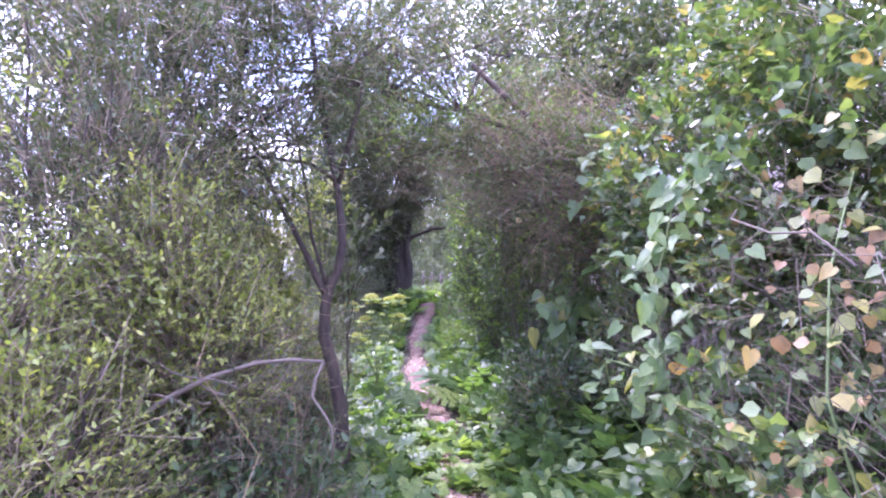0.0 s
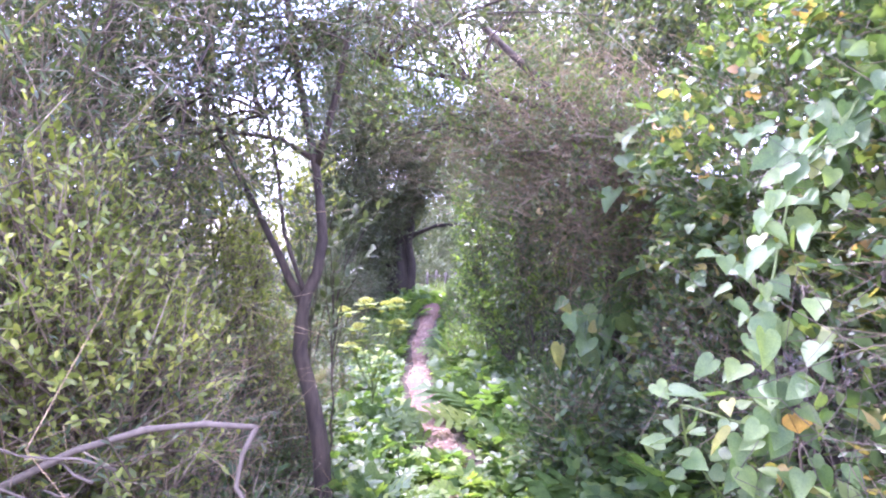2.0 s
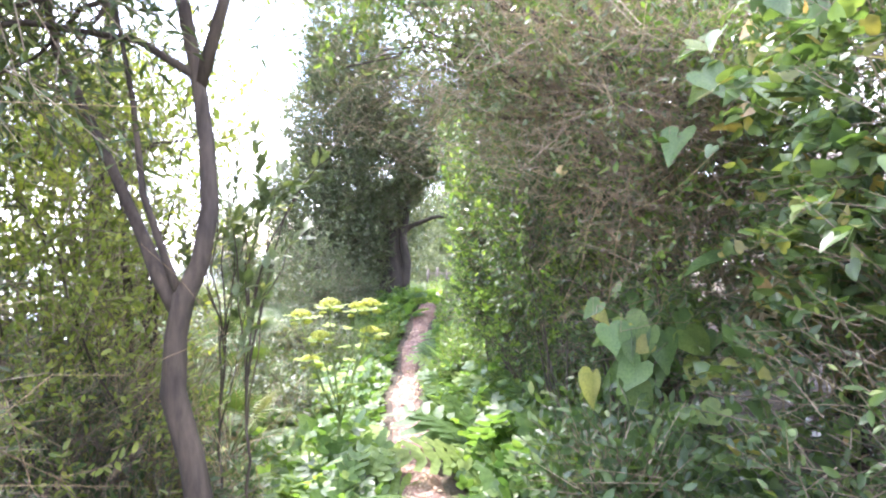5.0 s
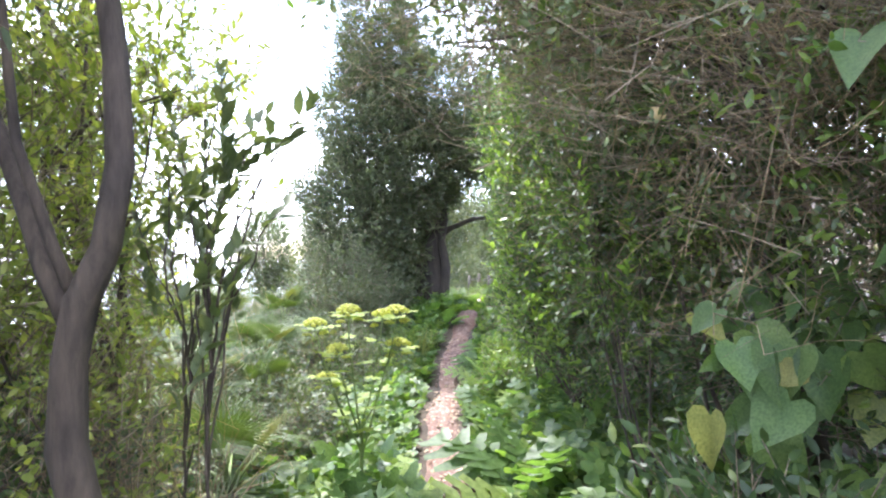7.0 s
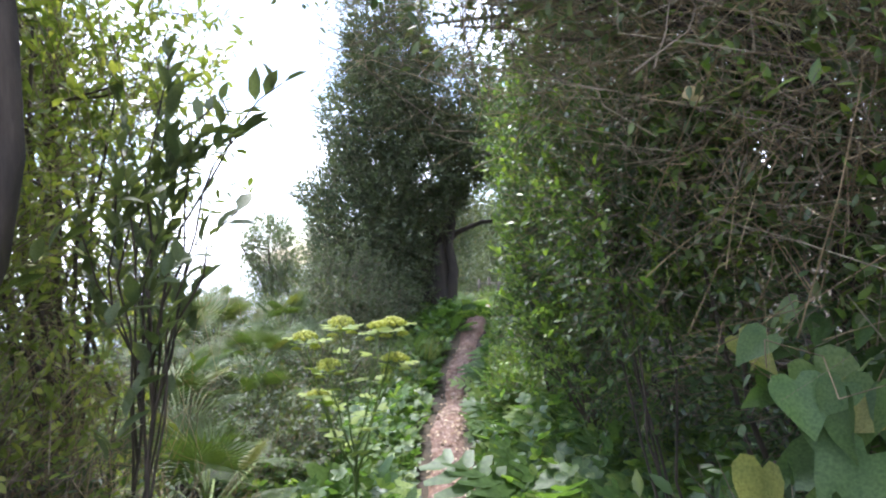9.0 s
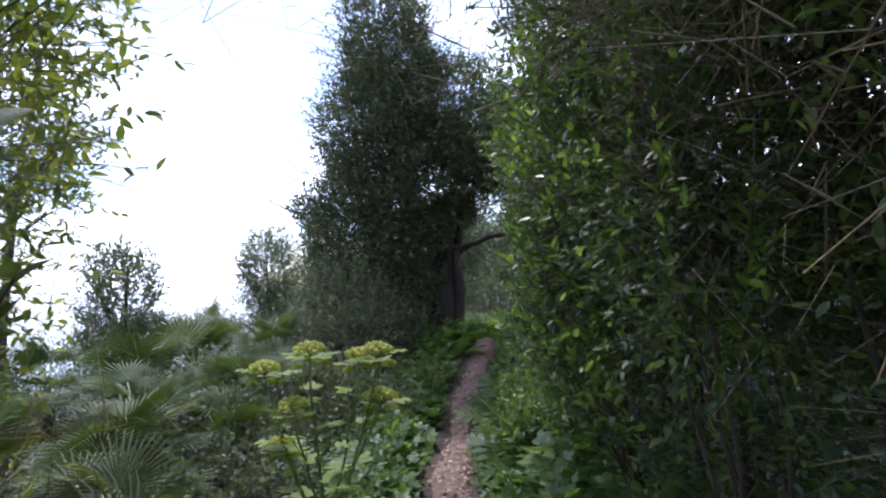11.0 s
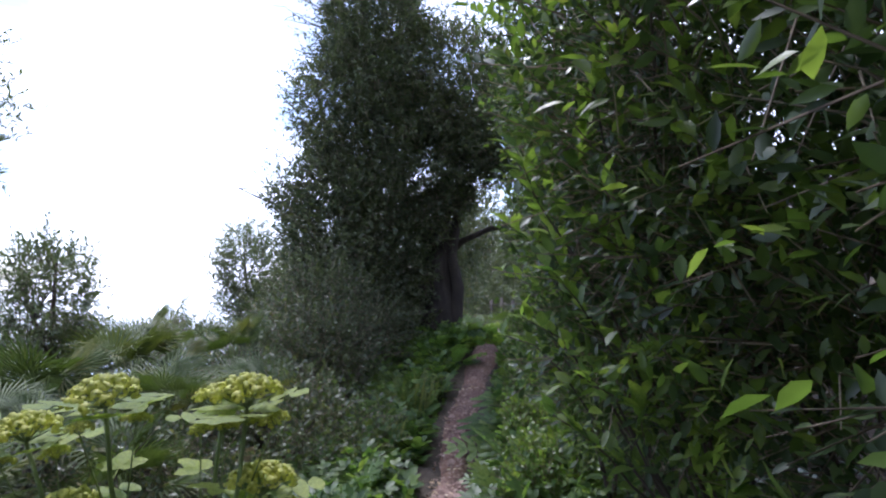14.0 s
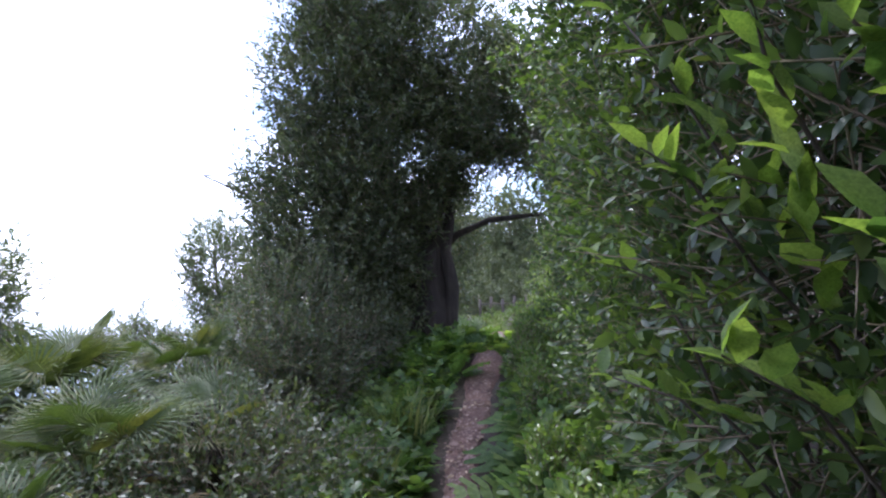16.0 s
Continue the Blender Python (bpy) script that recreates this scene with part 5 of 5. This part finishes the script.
def shooting_shrub(x, y, tips, label, leaves=SHOOT_LEAF, name="shrub", reach=6.0, fork=None):
    gz = float(ground_z(x, y))
    ob = thing(name, (x, y, gz), label, name)
    base = np.array([x, y, gz])
    if fork:
        line = bend((x, y, gz - 0.05), fork, 0.05, 12, 0.03)
        part("trunk", limb(line, 0.009, 0.005, 7, 0.05), BARK, ob, "", "", True)
    for i, tip in enumerate(tips):
        pts = bend(line[-1 - i % 5] if fork else (x, y, gz), tip, 0.25, 9, 0.05)
        part("branch", limb(pts, 0.0045 if fork else 0.008, 0.002, 6, 0.05), BARK, ob, "", "", True)
        way = Vector(pts[-1] - pts[-3]).normalized()
        for j in range(20):
            q = Vector(pts[-1] - (pts[-1] - pts[-2]) * (j / reach)) - Vector(base)
            out = Vector(rng.normal(0, 1, 3))
            d = (way * 0.8 + out.normalized() * 0.8 + Vector((0, 0, 0.25))).normalized()
            s = rng.uniform(0.055, 0.095)
            lf = new("leaf", leaves[0 if (i + j) % 4 else 1])
            lf.parent = ob
            lf.matrix_basis = Matrix.Translation(q) @ d.to_track_quat("Y", "Z").to_matrix().to_4x4() @ Matrix.Rotation(rng.uniform(-0.6, 0.6), 4, "Y") @ Matrix.Diagonal((s, s, s, 1))


shooting_shrub(0.85, 7.1, [(0.13, 6.9, 1.56), (0.08, 7.17, 1.37), (0.04, 7.43, 0.95), (0.2, 6.8, 1.2), (0.28, 6.72, 0.9), (0.36, 6.67, 1.75), (0.32, 6.57, 1.4), (0.45, 6.57, 1.1), (0.2, 6.97, 0.75), (0.1, 7.37, 1.7), (0.42, 6.62, 2.05), (0.6, 6.5, 1.6), (0.55, 6.5, 0.7), (0.12, 7.0, 1.05), (0.05, 7.5, 1.2), (0.22, 6.85, 1.42), (0.38, 6.6, 1.25), (0.5, 6.5, 1.85)], "leafy shrub with fresh bright green shoots beside the path")
shooting_shrub(0.9, 5.6, [(0.55, 5.5, 1.75), (0.5, 5.75, 1.45), (0.6, 5.5, 1.2), (0.58, 5.9, 1.95), (0.75, 5.35, 1.5)], "hedge shrub with scattered fresh green shoots")

OLIVE_LEAF = [mesh_of("leaf", *oval(0.24, 0.08, 0.1), LEAF_OLIVE), mesh_of("leaf", *oval(0.28, 0.05, 0.05), LEAF_SHRUB)]
shooting_shrub(-0.84, 4.55, [(-0.4, 4.5, 1.8), (-0.5, 4.5, 1.68), (-0.52, 4.48, 1.47), (-0.6, 4.55, 1.78), (-0.67, 4.5, 1.33), (-0.68, 4.52, 1.62), (-0.78, 4.6, 1.95), (-0.74, 4.5, 1.48), (-0.9, 4.55, 1.7)], "young olive-leaved sapling with dark leaves against the sky", OLIVE_LEAF, "sapling", 2.6, (-0.8, 4.52, 1.05))

shooting_shrub(-1.06, 4.8, [(-0.85, 4.75, 1.55), (-0.95, 4.8, 1.85), (-1.1, 4.8, 1.7), (-1.2, 4.75, 1.5), (-0.8, 4.8, 1.3), (-1.15, 4.85, 2.0), (-0.95, 4.7, 1.4)], "young olive-leaved sapling with dark leaves against the sky", OLIVE_LEAF, "sapling", 2.6, (-1.03, 4.78, 0.95))


# ---- grass ----
def blades(n, centre, radius, height, lean=0.5):
    cx, cy = centre
    a, rr = rng.uniform(0, 6.28, n), radius * np.sqrt(rng.random(n))
    x, y = cx + rr * np.cos(a), cy + rr * np.sin(a)
    p = np.stack((x, y, ground_z(x, y)), 1)
    d = unit(np.stack((np.cos(a) * lean * rng.random(n), np.sin(a) * lean * rng.random(n), np.ones(n)), 1))
    tpl = (np.array([(-0.012, 0, 0), (0.012, 0, 0), (0.01, 0.55, 0.03), (-0.01, 0.55, 0.03), (0, 1, -0.18)]), np.array([(0, 1, 2), (0, 2, 3), (3, 2, 4)]))
    return scatter(tpl, p, basis(d, unit(rng.normal(size=(n, 3)) * np.array([1, 1, 0.1]))), height * rng.uniform(0.5, 1.2, n))


for gx, gy, gr, gh in ((-1.15, 11.3, 0.25, 0.5), (-1.25, 10.2, 0.16, 0.4)):
    tuft = thing("grass_tuft", (gx, gy, float(ground_z(gx, gy))), "tuft of arching green and straw-coloured grass", "grass", "grass tufts")
    part("blade_mass", blades(200, (gx, gy), gr, gh, 0.9), LEAF_GRASS, tuft, "", "stuff")
gx_, gy_ = rng.uniform(-7, 7, 9000), rng.uniform(24, 46, 9000)
gp = np.stack((gx_, gy_, ground_z(gx_, gy_)), 1)
gp = gp[np.abs(gx_ - path_x(gy_)) > 0.35]
gd = unit(rng.normal(0, 0.35, gp.shape) + np.array([0, 0, 1.0]))
gt = (np.array([(-0.12, 0, 0), (0.12, 0, 0), (0, 1, 0.1)]), np.array([(0, 1, 2)]))
tagged(new("grass", mesh_of("grass", *scatter(gt, gp, basis(gd, unit(rng.normal(size=gp.shape))), rng.uniform(0.12, 0.3, len(gp))), LEAF_GRASS)), "pale yellow-green grass beyond the trees", "grass", "", "stuff")

# ---- fence at the end of the path ----
fence = thing("fence", (0, 33, float(ground_z(0, 33))), "weathered wooden post fence beside the grass", "fence")
tips = []
for k in range(8):
    fx, fy = -1.25 + 0.55 * k, 33 - 0.5 * k
    fz = float(ground_z(fx, fy))
    hh = 1.0 + 0.1 * math.sin(k * 2.2)
    part("post", limb([(fx, fy, fz - 0.2), (fx, fy, fz + hh * 0.5), (fx + 0.02, fy, fz + hh)], 0.075, 0.07, 8, 0.04), WOOD_POST, fence)
    tips.append((fx, fy, fz + hh * 0.75))
for a, b in zip(tips, tips[1:]):
    part("rail", limb([a, ((a[0] + b[0]) / 2, (a[1] + b[1]) / 2, (a[2] + b[2]) / 2 - 0.04), b], 0.035, 0.03, 6, 0.05), WOOD_POST, fence)


# ---- chips, stones and dry leaves on the path ----
def on_path(n, y0, y1, spread=0.18):
    y = y0 + (y1 - y0) * rng.random(n) ** 1.3
    x = path_x(y) + rng.normal(0, spread * 0.55, n)
    z = ground_z(x, y) + 0.03 * np.sin(x * 3.1 + np.sin(y * 2.3)) * np.sin(y * 2.7) + 0.045 - 0.06 * np.clip((x - path_x(y)) / 0.18, -1.2, 1.2) ** 4
    return np.stack((x, y, z), 1)


rock = (np.array([(1, 0.1, 0), (0.2, 0.8, 0), (-0.8, 0.5, 0), (-0.7, -0.6, 0), (0.4, -0.8, 0), (0.3, 0.2, 0.45), (-0.3, -0.1, 0.5)]),
        np.array([(0, 1, 5), (1, 2, 6), (1, 6, 5), (2, 3, 6), (3, 4, 6), (4, 5, 6), (4, 0, 5)]))
cp = on_path(5200, 1.5, 17)
cd = unit(rng.normal(size=cp.shape) * np.array([1, 1, 0.15]))
tagged(new("stone_chips", mesh_of("stone_chips", *scatter(rock, cp, basis(cd, np.array([[0, 0, 1.0]]) + rng.normal(0, 0.2, cp.shape)), rng.uniform(0.006, 0.022, len(cp))), CHIPS)), "loose pale stone chips strewn over the path", "gravel", "", "stuff")
lp = on_path(900, 1.5, 12, 0.4) + np.array([0, 0, 0.012])
ld = unit(rng.normal(size=lp.shape) * np.array([1, 1, 0.2]))
tagged(new("leaf_litter", mesh_of("leaf_litter", *scatter(oval(0.3, 0.12, 0.1), lp, basis(ld, np.array([[0, 0, 1.0]]) + rng.normal(0, 0.3, lp.shape)), rng.uniform(0.025, 0.07, len(lp))), LITTER)), "fallen dry brown leaves on the path", "leaf litter", "", "stuff")
ROCK_MESH = mesh_of("stone", *rock, CHIPS)
for k, q in enumerate(on_path(46, 2.0, 14, 0.45)):
    st = new("stone", ROCK_MESH)
    s = rng.uniform(0.03, 0.06)
    st.matrix_basis = Matrix.Translation(tuple(q - np.array([0, 0, 0.004]))) @ Matrix.Rotation(k * 1.9, 4, "Z") @ Matrix.Diagonal((s, s, s, 1))
    tagged(st, "small pale stone half sunk in the path", "stone", "stones in the path")
